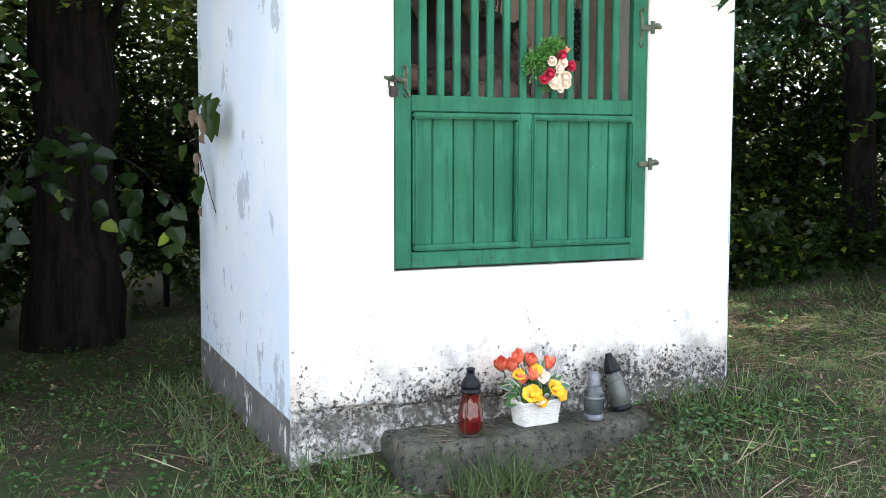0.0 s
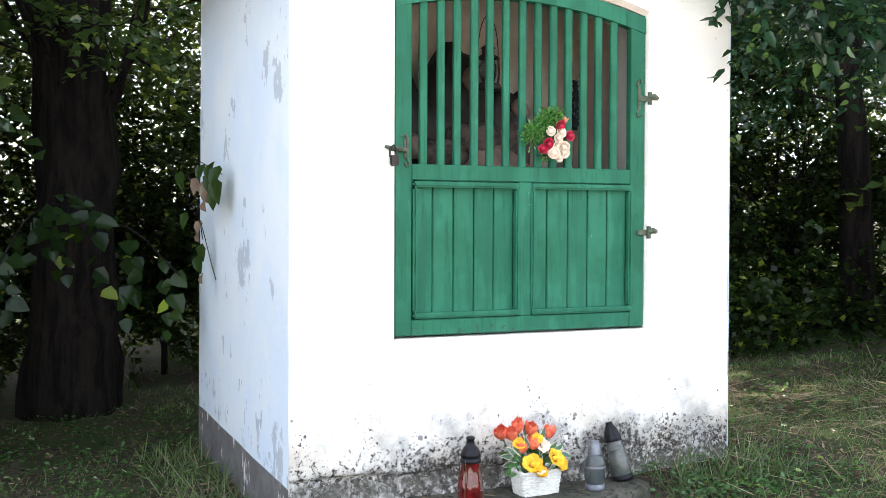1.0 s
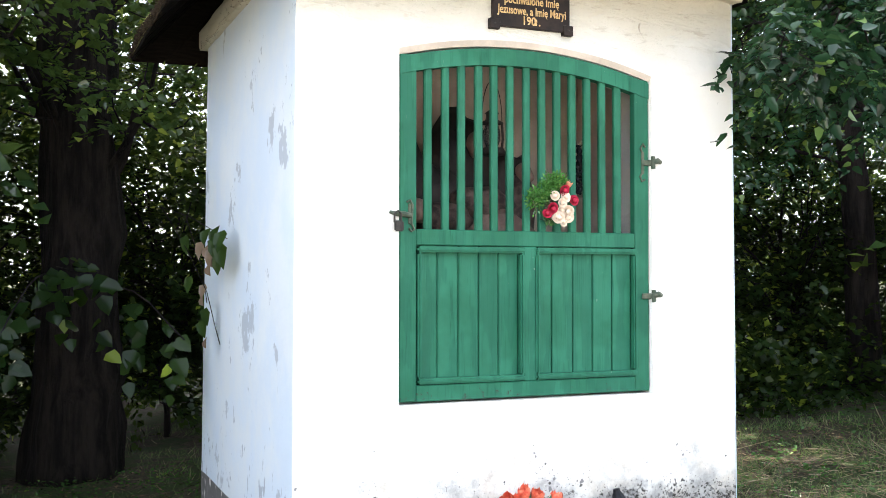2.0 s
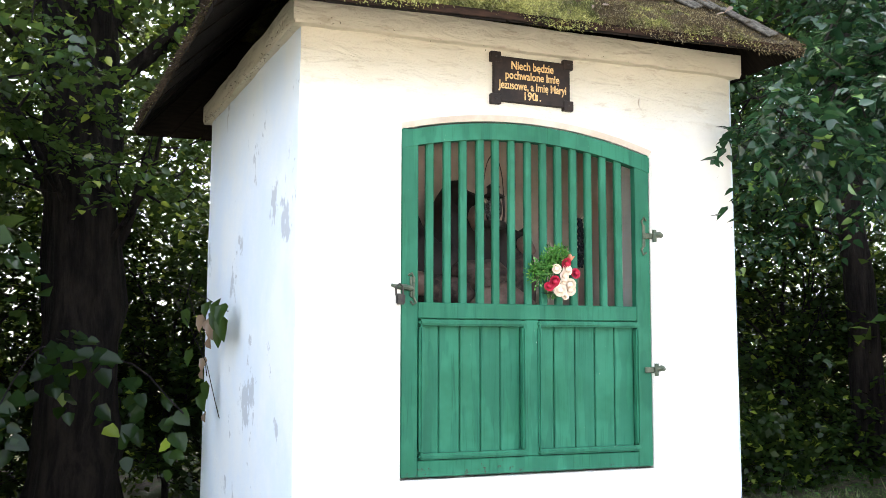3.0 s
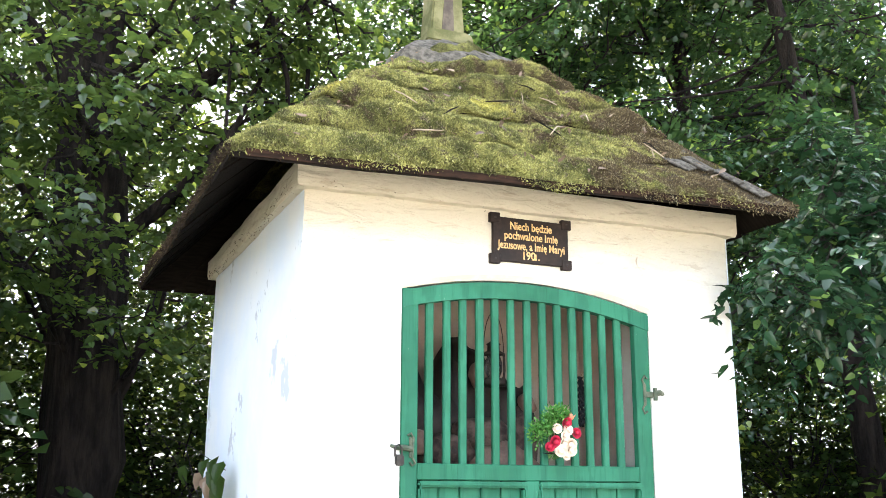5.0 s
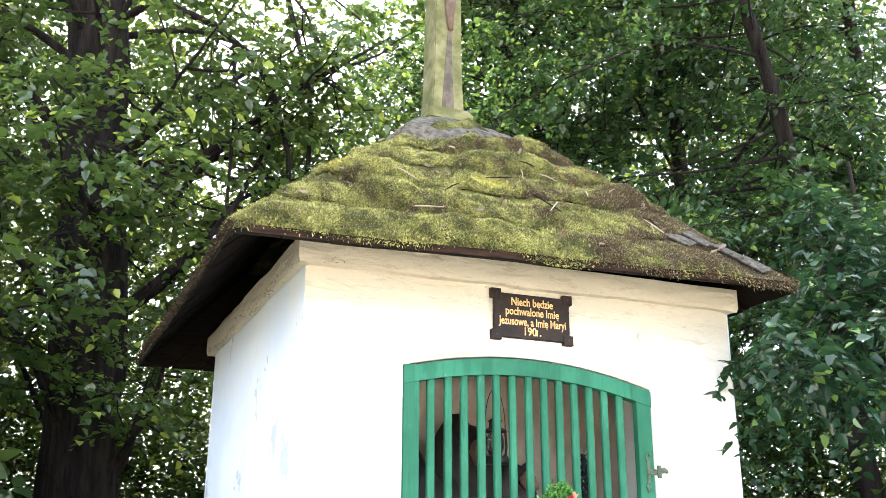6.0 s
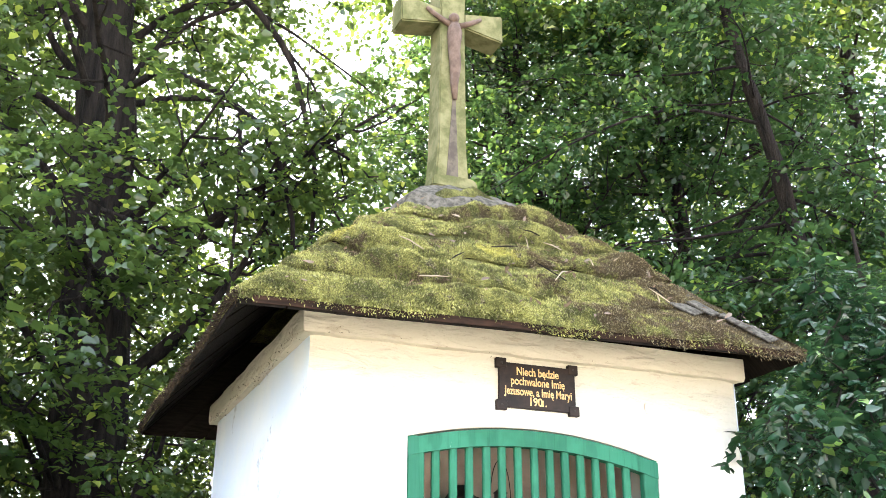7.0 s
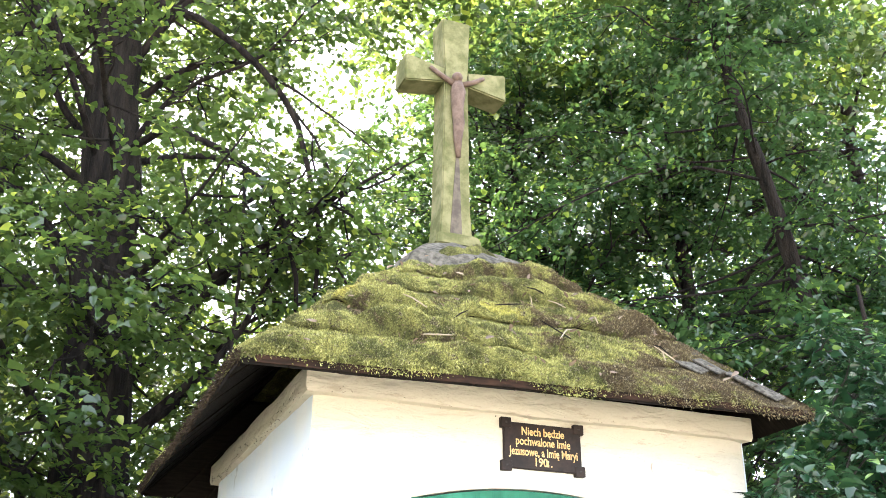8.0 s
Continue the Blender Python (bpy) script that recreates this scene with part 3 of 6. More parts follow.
def build_roof():
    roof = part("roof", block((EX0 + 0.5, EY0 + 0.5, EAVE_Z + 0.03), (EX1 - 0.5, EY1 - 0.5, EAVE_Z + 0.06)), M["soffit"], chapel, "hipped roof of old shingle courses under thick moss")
    # dark boards below
    for k in range(4):
        bm = bmesh.new()
        n = 14
        for i in range(n):
            u0, u1 = i / n + 0.002, (i + 1) / n - 0.002
            d = 0.01 * rnd.random()
            ps = [roof_point(k, u0, 0.0), roof_point(k, u1, 0.0), roof_point(k, u1, 0.35), roof_point(k, u0, 0.35)]
            lo = [bm.verts.new(p + Vector((0, 0, -0.026 - d))) for p in ps]
            hi = [bm.verts.new(p + Vector((0, 0, -0.008))) for p in ps]
            bm.faces.new(lo[::-1])
            bm.faces.new(hi)
            for j in range(4):
                bm.faces.new((lo[j], lo[(j + 1) % 4], hi[(j + 1) % 4], hi[j]))
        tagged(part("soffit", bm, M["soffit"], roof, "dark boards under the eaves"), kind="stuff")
    # the fascia along the front
    bm = bmesh.new()
    n = 30
    rows = []
    for i in range(n + 1):
        p = roof_point(0, 0.02 + 0.96 * i / n, 0.004)
        w = 0.004 * shift(p, 3)
        rows.append([bm.verts.new(p + Vector((0, d, z + w))) for d, z in ((-0.012, 0.002), (-0.010, -0.028), (0.024, -0.028), (0.024, 0.002))])
    for a, b in zip(rows, rows[1:]):
        for j in range(4):
            bm.faces.new((a[j], a[(j + 1) % 4], b[(j + 1) % 4], b[j]))
    part("fascia", bm, M["fascia"], roof, "red-brown wooden fascia board")
    # thick cushions of moss, course over course
    steps = ((-0.03, 0.0), (0.0, 0.50), (0.03, 0.80), (0.09, 0.98), (0.2, 1.0), (0.36, 0.86), (0.54, 0.62), (0.72, 0.38), (0.88, 0.2), (1.0, 0.1), (1.25, -0.3))
    surfaces, lips = [], []
    for k in range(4):
        nu = 230 if k == 0 else 120
        for c in range(COURSES):
            rows = []
            for f, lift in steps:
                row = []
                for i in range(nu + 1):
                    u = i / nu
                    p0 = roof_point(k, u, c / COURSES * 0.90)
                    drift = meander(p0) if c else 0.05 * meander(p0)
                    v = (c + (max(f, 0) if f >= 0 else (0.10 if c else 0.0)) + drift * (1 - max(f, 0) * 0.3)) / COURSES * 0.90
                    p = roof_point(k, u, min(max(v, -0.02), 0.96))
                    gone = bare(p) if k == 0 else 0.3
                    full = min(1.3, max(0.22, 0.68 + 1.5 * shift(p0, 2.0, 8) + 0.6 * shift(p0, 6, 4)))
                    z = 0.105 * full * lift * (1 - 0.75 * gone) * (0.45 + 0.55 * min(1.0, min(u, 1 - u) / 0.10)) + lump(p) * (1 - 0.7 * gone) * (0.4 if c == 0 and f < 0.1 else 1)
                    if f < 0:
                        z = -0.012 if c else -0.006
                    if c < 3:
                        z = max(z, -0.004)
                    row.append((p.x, p.y, p.z + z))
                rows.append(row)
            grid = np.array(rows)
            i = np.arange(len(rows) * (nu + 1)).reshape(len(rows), -1)
            quads = np.stack([i[:-1, :-1], i[:-1, 1:], i[1:, 1:], i[1:, :-1]], -1).reshape(-1, 4)
            part("shingle_course", mesh_arrays("shingle_course", grid.reshape(-1, 3), quads, M["moss"], True), None, roof)
            if k != 2:
                surfaces.append((k, grid[1:-1]))
            if c == 0 and k != 2:
                lips.append((k, grid[1]))
    # moss fuzz: short tufts that stand on the cushions
    base, way = [], []
    for k, g in surfaces:
        a, b, d = g[:-1, :-1].reshape(-1, 3), (g[:-1, 1:] - g[:-1, :-1]).reshape(-1, 3), (g[1:, :-1] - g[:-1, :-1]).reshape(-1, 3)
        cr = np.cross(b, d)
        area = np.linalg.norm(cr, axis=1)
        count = int(area.sum() * (42000 if k == 0 else 10000))
        pick = RNG.choice(len(a), count, p=area / area.sum())
        p = a[pick] + b[pick] * RNG.random((count, 1)) + d[pick] * RNG.random((count, 1))
        keep = np.array([RNG.random() > 0.75 * bare(q) for q in p]) & (np.abs(p[:, :2] - np.array(APEX[:2])).max(1) > 0.38)
        base.append(p[keep] - 0.003 * unit(cr[pick])[keep])
        way.append(unit(cr[pick])[keep] + np.array([0, 0, 0.35]))
    base, way = np.concatenate(base), np.concatenate(way)
    n = len(base)
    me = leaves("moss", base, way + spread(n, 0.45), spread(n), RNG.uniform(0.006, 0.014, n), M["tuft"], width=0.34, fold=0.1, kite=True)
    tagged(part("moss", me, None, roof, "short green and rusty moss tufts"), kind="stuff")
    # ragged fringe at the eaves, dead and dark at the side
    for k, lip in lips:
        n = 6500 if k == 0 else 5000
        j = RNG.integers(0, len(lip), n)
        out = np.array(((0, -1, 0), (1, 0, 0), (0, 0, 0), (-1, 0, 0))[k], dtype=float)
        base = lip[j] + spread(n, 0.006) + np.column_stack([np.zeros((n, 2)), RNG.uniform(-0.035, 0.012, n)]) + (np.array([0.012, 0, 0]) * RNG.random((n, 1)) if k == 0 else 0)
        way = out * 0.6 + np.column_stack([np.zeros((n, 2)), RNG.uniform(-1.1, 0.4, n)]) + spread(n, 0.4)
        me = leaves("fringe", base, way, spread(n), RNG.uniform(0.008, 0.022, n), M["tuft"] if k == 0 else M["dead"], width=0.28, fold=0.1, kite=True)
        tagged(part("fringe", me, None, roof, "ragged moss fringe along the eave" if k == 0 else "dark dead moss along the eave"), kind="stuff")
    # weathered grey shingles where the moss is gone
    plates = [mesh_from(block((-w / 2, 0, -0.005), (w / 2, 0.15, 0.005), 0.003), "shingle", M["shingle"]) for w in (0.045, 0.06, 0.075, 0.09)]
    r = random.Random(19)
    for row in range(17):
        v = 0.05 + row * 0.05
        u = 0.30 + 0.02 * r.random()
        while u < 0.975:
            wide = r.randrange(4)
            p = roof_point(0, u, v)
            if bare(p) > 0.6 and r.random() < 0.42:
                up = (roof_point(0, u, v + 0.02) - p).normalized()
                x = Vector((1, 0, 0.01 * r.uniform(-1, 1))).normalized()
                nrm = x.cross(up).normalized()
                up = (up - r.uniform(0.02, 0.09) * nrm + x * r.uniform(-0.10, 0.10)).normalized()
                x = up.cross(nrm).normalized()
                m = Matrix((x, up, x.cross(up))).transposed().to_4x4()
                m.translation = p + nrm * (0.006 + 0.020 * r.random()) - up * 0.03
                part("shingle", plates[wide], None, roof, m=m)
            u += (0.052 + 0.016 * wide) / (2.7 * (1 - v) + 0.05)
    # mortar cap under the cross
    bm = bmesh.new()
    rows = []
    for r, z in ((0.45, -0.36), (0.43, -0.30), (0.40, -0.262), (0.30, -0.165), (0.20, -0.085), (0.125, -0.035), (0.10, -0.02)):
        row = []
        for i in range(48):
            a = 2 * math.pi * i / 48
            q = max(abs(math.cos(a)), abs(math.sin(a))) ** 0.75
            p = APEX + Vector((r * math.cos(a) / q, r * math.sin(a) / q * 0.97, z + 0.17 * min(r - 0.1, 0.28) * (1 if r < 0.42 else 0)))
            row.append(bm.verts.new(p + Vector((0, 0, 0.9 * lump(p * 1.7) + 0.014 * shift(p, 22, 3)))))
        rows.append(row)
    for a, b in zip(rows, rows[1:]):
        for i in range(48):
            bm.faces.new((a[i], a[(i + 1) % 48], b[(i + 1) % 48], b[i]))
    bm.faces.new(rows[-1])
    part("cap", bm, M["mortar"], roof, "rough grey mortar cap at the top")


build_walls()
build_cornice()
build_roof()


# ---- cross on the roof ----
def build_cross():
    x, y, z0 = APEX.x - 0.01, APEX.y, APEX.z - 0.03
    cross = thing("roof_cross", "weathered mossy concrete cross with a rusty figure on the roof top", "cross", at=(x, y, z0))

    def slab(name, outline, front, back, label=""):
        bm = bmesh.new()
        f = [bm.verts.new((px, front, pz)) for px, pz in outline]
        b = [bm.verts.new((px, back, pz)) for px, pz in outline]
        bm.faces.new(f)
        bm.faces.new(b[::-1])
        n = len(outline)
        for i in range(n):
            bm.faces.new((f[i], b[i], b[(i + 1) % n], f[(i + 1) % n]))
        bmesh.ops.recalc_face_normals(bm, faces=bm.faces)
        bmesh.ops.bevel(bm, geom=list(bm.edges), offset=0.008, segments=2, affect="EDGES")
        return part(name, bm, M["concrete"], cross, label)

    slab("foot", [(-0.145, 0), (0.135, 0), (0.130, 0.055), (0.10, 0.075), (-0.11, 0.075), (-0.140, 0.055)], -0.13, 0.13)
    slab("post", [(-0.108, 0.06), (0.098, 0.06), (0.085, 0.25), (0.078, 1.02), (0.078, 1.18), (0.094, 1.555), (-0.094, 1.555), (-0.078, 1.18), (-0.078, 1.02), (-0.092, 0.25)], -0.085, 0.085)
    slab("arm", [(-0.074, 1.09), (-0.33, 1.045), (-0.33, 1.235), (-0.074, 1.19)], -0.085, 0.085)
    slab("arm", [(0.074, 1.09), (0.074, 1.19), (0.33, 1.235), (0.33, 1.045)], -0.085, 0.085)
    # plain figure: trunk, head, two arms in one mesh
    bm = bmesh.new()
    tube(bm, [(0.005, -0.098, 0.58), (0.0, -0.103, 0.68), (0.005, -0.108, 0.80), (-0.005, -0.112, 0.90), (0.0, -0.11, 1.02), (0.0, -0.10, 1.09)], [0.014, 0.024, 0.035, 0.036, 0.046, 0.032], 10)
    for sx in (-1, 1):
        tube(bm, [(sx * 0.02, -0.102, 1.075), (sx * 0.10, -0.10, 1.115), (sx * 0.175, -0.096, 1.165)], [0.020, 0.016, 0.012], 8)
    bmesh.ops.create_icosphere(bm, subdivisions=2, radius=0.034, matrix=Matrix.Translation((-0.008, -0.118, 1.115)))
    part("figure", bm, M["rust"], cross, "rusty brown metal figure", smooth=True)
    bm = bmesh.new()
    o = [(-0.042, 0.085), (0.030, 0.085), (0.014, 0.60), (-0.004, 0.60)]
    f = [bm.verts.new((px, -0.0895, pz)) for px, pz in o]
    b = [bm.verts.new((px, -0.080, pz)) for px, pz in o]
    bm.faces.new(f)
    for i in range(4):
        bm.faces.new((f[i], b[i], b[(i + 1) % 4], f[(i + 1) % 4]))
    part("inlay", bm, M["stain"], cross, "dark tapering strip below the figure")


build_cross()


# ---- gate ----
def build_gate():
    gate = part("gate", bmesh.new(), M["green"], chapel, "closed green-painted wooden gate with bars above and planks below")
    y0, y1 = 0.012, 0.052
    L, R, B = GX0 + 0.007, GX1 - 0.010, GZ0 + 0.010
    g = M["green"]

    def bar(name, lo, hi, bevel=0.004, label=""):
        return part(name, block(lo, hi, bevel), g, gate, label)

    bar("stile", (L, y0, B), (L + 0.074, y1, arch(L) - 0.02))
    bar("stile", (R - 0.074, y0, B), (R, y1, arch(R) - 0.02))
    bar("rail", (L + 0.074, y0 + 0.001, B), (R - 0.074, y1, B + 0.066))
    bar("rail", (L + 0.074, y0 + 0.001, 1.416), (R - 0.074, y1, 1.482))
    bar("stile", (1.000, y0 + 0.002, B + 0.066), (1.064, y1, 1.416))
    # arched top rail
    bm = bmesh.new()
    rows = []
    for x in np.linspace(L, R, 29):
        zt = arch(x) - 0.034
        zb = zt - 0.070
        rows.append([bm.verts.new(p) for p in ((x, y0 - 0.004, zb), (x, y0 - 0.004, zt), (x, y1, zt), (x, y1, zb))])
    for a, b in zip(rows, rows[1:]):
        for j in range(4):
            bm.faces.new((a[j], a[(j + 1) % 4], b[(j + 1) % 4], b[j]))
    bm.faces.new(rows[0])
    bm.faces.new(rows[-1][::-1])
    bmesh.ops.recalc_face_normals(bm, faces=bm.faces)
    part("top_rail", bm, g, gate)
    for i in range(13):
        x = 0.566 + i * 0.0757 + rnd.uniform(-0.002, 0.002)
        w = 0.0165 + rnd.uniform(-0.001, 0.001)
        part("bar", block((x - w, y0 + 0.008, 1.47), (x + w, y0 + 0.034, arch(x) - 0.095), 0.005), g, gate)
    for lo, hi, joints in ((L + 0.078, 1.006, (0, 0.17, 0.38, 0.586, 0.79, 1)), (1.056, R - 0.060, (0, 0.15, 0.37, 0.58, 0.79, 1))):
        cuts = [lo + 0.02 + (hi - lo - 0.04) * j for j in joints]
        for a, b in zip(cuts, cuts[1:]):
            d = rnd.uniform(-0.002, 0.002)
            part("plank", block((a + 0.0022, y0 + 0.024 + d, B + 0.03), (b - 0.0022, y0 + 0.038 + d, 1.42), 0.004), g, gate)
        part("backing", block((lo, y0 + 0.034, B + 0.03), (hi, y1 - 0.002, 1.42)), g, gate)
        # moulding round the panel
        t, z0, z1 = 0.024, B + 0.070, 1.412
        for x0, zb, x1, zt in ((lo, z0, hi, z0 + t), (lo, z1 - t, hi, z1), (lo, z0 + t, lo + t, z1 - t), (hi - t, z0 + t, hi, z1 - t)):
            bead = block((x0, y0 - 0.012, zb), (x1, y0 + 0.026, zt), 0.008, 2)
            part("moulding", bead, g, gate)
    # hinges
    for z, scroll in ((1.80, True), (1.20, False)):
        bm = bmesh.new()
        if scroll:
            box(bm, (R - 0.040, y0 - 0.005, z - 0.05), (R - 0.024, y0 + 0.001, z + 0.05), 0.003)
            tube(bm, [(R - 0.034, y0 - 0.003, z + 0.045), (R - 0.044, y0 - 0.003, z + 0.065), (R - 0.030, y0 - 0.003, z + 0.085), (R - 0.020, y0 - 0.003, z + 0.07)], 0.005, 6)
            tube(bm, [(R - 0.034, y0 - 0.003, z - 0.045), (R - 0.046, y0 - 0.003, z - 0.062), (R - 0.036, y0 - 0.003, z - 0.085), (R - 0.022, y0 - 0.003, z - 0.075)], 0.005, 6)
        box(bm, (R - 0.040, y0 - 0.009, z - 0.012), (R + 0.012, y0 - 0.001, z + 0.014), 0.003)
        tube(bm, [(R + 0.016, y0 - 0.014, z - 0.026), (R + 0.016, y0 - 0.014, z + 0.030)], 0.010, 10)
        tube(bm, [(R + 0.014, y0 - 0.016, z + 0.004), (R + 0.038, y0 - 0.022, z + 0.010), (R + 0.052, y0 - 0.015, z + 0.006), (R + 0.054, y0 + 0.03, z + 0.004)], [0.012, 0.013, 0.011, 0.009], 8)
        part("hinge", bm, M["iron"], gate, "iron hinge flecked with green paint")
    # hasp
    bm = bmesh.new()
    z = 1.535
    box(bm, (L + 0.036, y0 - 0.007, z - 0.035), (L + 0.050, y0 + 0.001, z + 0.05), 0.004)
    tube(bm, [(L + 0.030, y0 - 0.004, z + 0.055), (L + 0.044, y0 - 0.006, z + 0.064), (L + 0.054, y0 - 0.006, z + 0.045), (L + 0.050, y0 - 0.006, z - 0.03), (L + 0.062, y0 - 0.006, z - 0.055), (L + 0.050, y0 - 0.005, z - 0.064), (L + 0.040, y0 - 0.004, z - 0.050)], 0.005, 8)
    tube(bm, [(L + 0.045, y0 - 0.010, z), (L + 0.012, y0 - 0.014, z + 0.006), (L - 0.022, y0 - 0.020, z + 0.006), (L - 0.048, y0 - 0.012, z + 0.014)], [0.010, 0.012, 0.010, 0.006], 8)
    part("hasp", bm, M["iron"], gate, "rusty iron hasp")
    bm = block((L - 0.034, y0 - 0.042, z - 0.066), (L + 0.004, y0 - 0.026, z - 0.022), 0.005, 2)
    tube(bm, [(L - 0.035, y0 - 0.036, z - 0.03), (L - 0.035, y0 - 0.036, z + 0.005), (L - 0.02, y0 - 0.036, z + 0.018), (L - 0.006, y0 - 0.036, z + 0.005), (L - 0.006, y0 - 0.036, z - 0.03)], 0.004, 6)
    part("padlock", bm, M["dark_iron"], gate, "small dark padlock")


build_gate()


# ---- stone step ----
def build_step():
    bm = bmesh.new()
    nx, ny, nz = 46, 12, 6
    x0, x1, yb, yf, top = 0.375, 1.585, 0.03, -0.265, 0.112
    box(bm, (x0, yf, -0.16), (x1, yb, top))
    bmesh.ops.subdivide_edges(bm, edges=[e for e in bm.edges if abs(e.verts[0].co.x - e.verts[1].co.x) > 0.5], cuts=nx)
    bmesh.ops.subdivide_edges(bm, edges=[e for e in bm.edges if abs(e.verts[0].co.y - e.verts[1].co.y) > 0.2], cuts=ny)
    bmesh.ops.subdivide_edges(bm, edges=[e for e in bm.edges if abs(e.verts[0].co.z - e.verts[1].co.z) > 0.2], cuts=nz)
    mid = Vector(((x0 + x1) / 2, (yf + yb) / 2, -0.1))
    for v in bm.verts:
        p = v.co.copy()
        # rounded rim and ends
        ex = max(0, 0.05 - min(p.x - x0, x1 - p.x)) / 0.05
        ey = max(0, 0.04 - (p.y - yf)) / 0.04
        ez = max(0, 0.04 - (top - p.z)) / 0.04
        v.co.z -= 0.006 * ez * max(ex, ey) ** 1.5
        v.co.y += 0.012 * ey * ez + 0.02 * ex * ey
        v.co.x += (0.016 if p.x < mid.x else -0.016) * ex * max(ez, ey)
        if p.x > 1.35:
            v.co.y += 0.10 * ((p.x - 1.35) / 0.23) ** 2 * (yb - p.y) / (yb - yf)
        n = Vector((0, -0.5, 1)).normalized()
        v.co += n * (0.006 * shift(p, 6) + 0.004 * shift(p, 22) + 0.003 * shift(p, 45))
        # long crack behind the front stone
        if abs(p.y - (-0.035 - 0.02 * shift(p, 4))) < 0.014 and p.z > top - 0.01:
            v.co.z -= 0.012
    step = thing("stone_step", "dark damp weathered stone step at the foot of the white wall", "step")
    rear = bm.copy()
    for piece, name, outer in ((bm, "front_stone", True), (rear, "back_stone", False)):
        cut = bmesh.ops.bisect_plane(piece, geom=list(piece.verts) + list(piece.edges) + list(piece.faces), plane_co=(0, -0.042 if outer else -0.036, 0), plane_no=(0.012, 1, 0), clear_outer=outer, clear_inner=not outer)
        bmesh.ops.holes_fill(piece, edges=[e for e in piece.edges if e.is_boundary], sides=0)
        part(name, piece, M["stone"], step, smooth=True)


build_step()


# ---- trees and shrubs ----
def limb_line(start, end, bend, n=8, seed=0.0, wander=0.12):
    """A curved line of points from start to end that sags or rises by bend."""
    start, end = Vector(start), Vector(end)
    length = (end - start).length
    pts = []
    for i in range(n + 1):
        t = i / n
        p = start.lerp(end, t)
        p.z += bend * math.sin(math.pi * t)
        w = wander * length * math.sin(math.pi * min(t, 0.9))
        p += Vector((shift((t * 2, 0, 0), 1, seed), shift((0, t * 2, 0), 1, seed + 5), 0.6 * shift((0, 0, t * 2), 1, seed + 9))) * w
        pts.append(p)
    return pts


def along(pts, t):
    k = min(int(t * (len(pts) - 1)), len(pts) - 2)
    return pts[k].lerp(pts[k + 1], t * (len(pts) - 1) - k)


def sprays(points, ways, length, per, droop, size, rng):
    """Leaves in flat sprays: a twig from each point, with leaves to its left and right."""
    n = len(points)
    ways = unit(ways)
    t = np.linspace(0.12, 1.0, per)[None, :, None]
    tl = (length * rng.uniform(0.6, 1.3, n))[:, None, None]
    line = points[:, None] + ways[:, None] * t * tl
    line[:, :, 2] -= droop * (t[:, :, 0] ** 2) * tl[:, :, 0]
    up = unit(np.array([0, 0, 1.0]) + rng.normal(0, 0.30, (n, 3)))
    side = unit(np.cross(ways, up))
    sign = np.where(np.arange(per) % 2, 1.0, -1.0)[None, :, None]
    way = ways[:, None] * 0.65 + side[:, None] * sign + rng.normal(0, 0.30, (n, per, 3))
    way[:, :, 2] -= 0.35
    face = np.repeat(up[:, None], per, 1) + rng.normal(0, 0.38, (n, per, 3))
    base = line + rng.normal(0, 0.018, (n, per, 3))
    s = size * rng.uniform(0.55, 1.2, n * per)
    return base.reshape(-1, 3), way.reshape(-1, 3), face.reshape(-1, 3), s


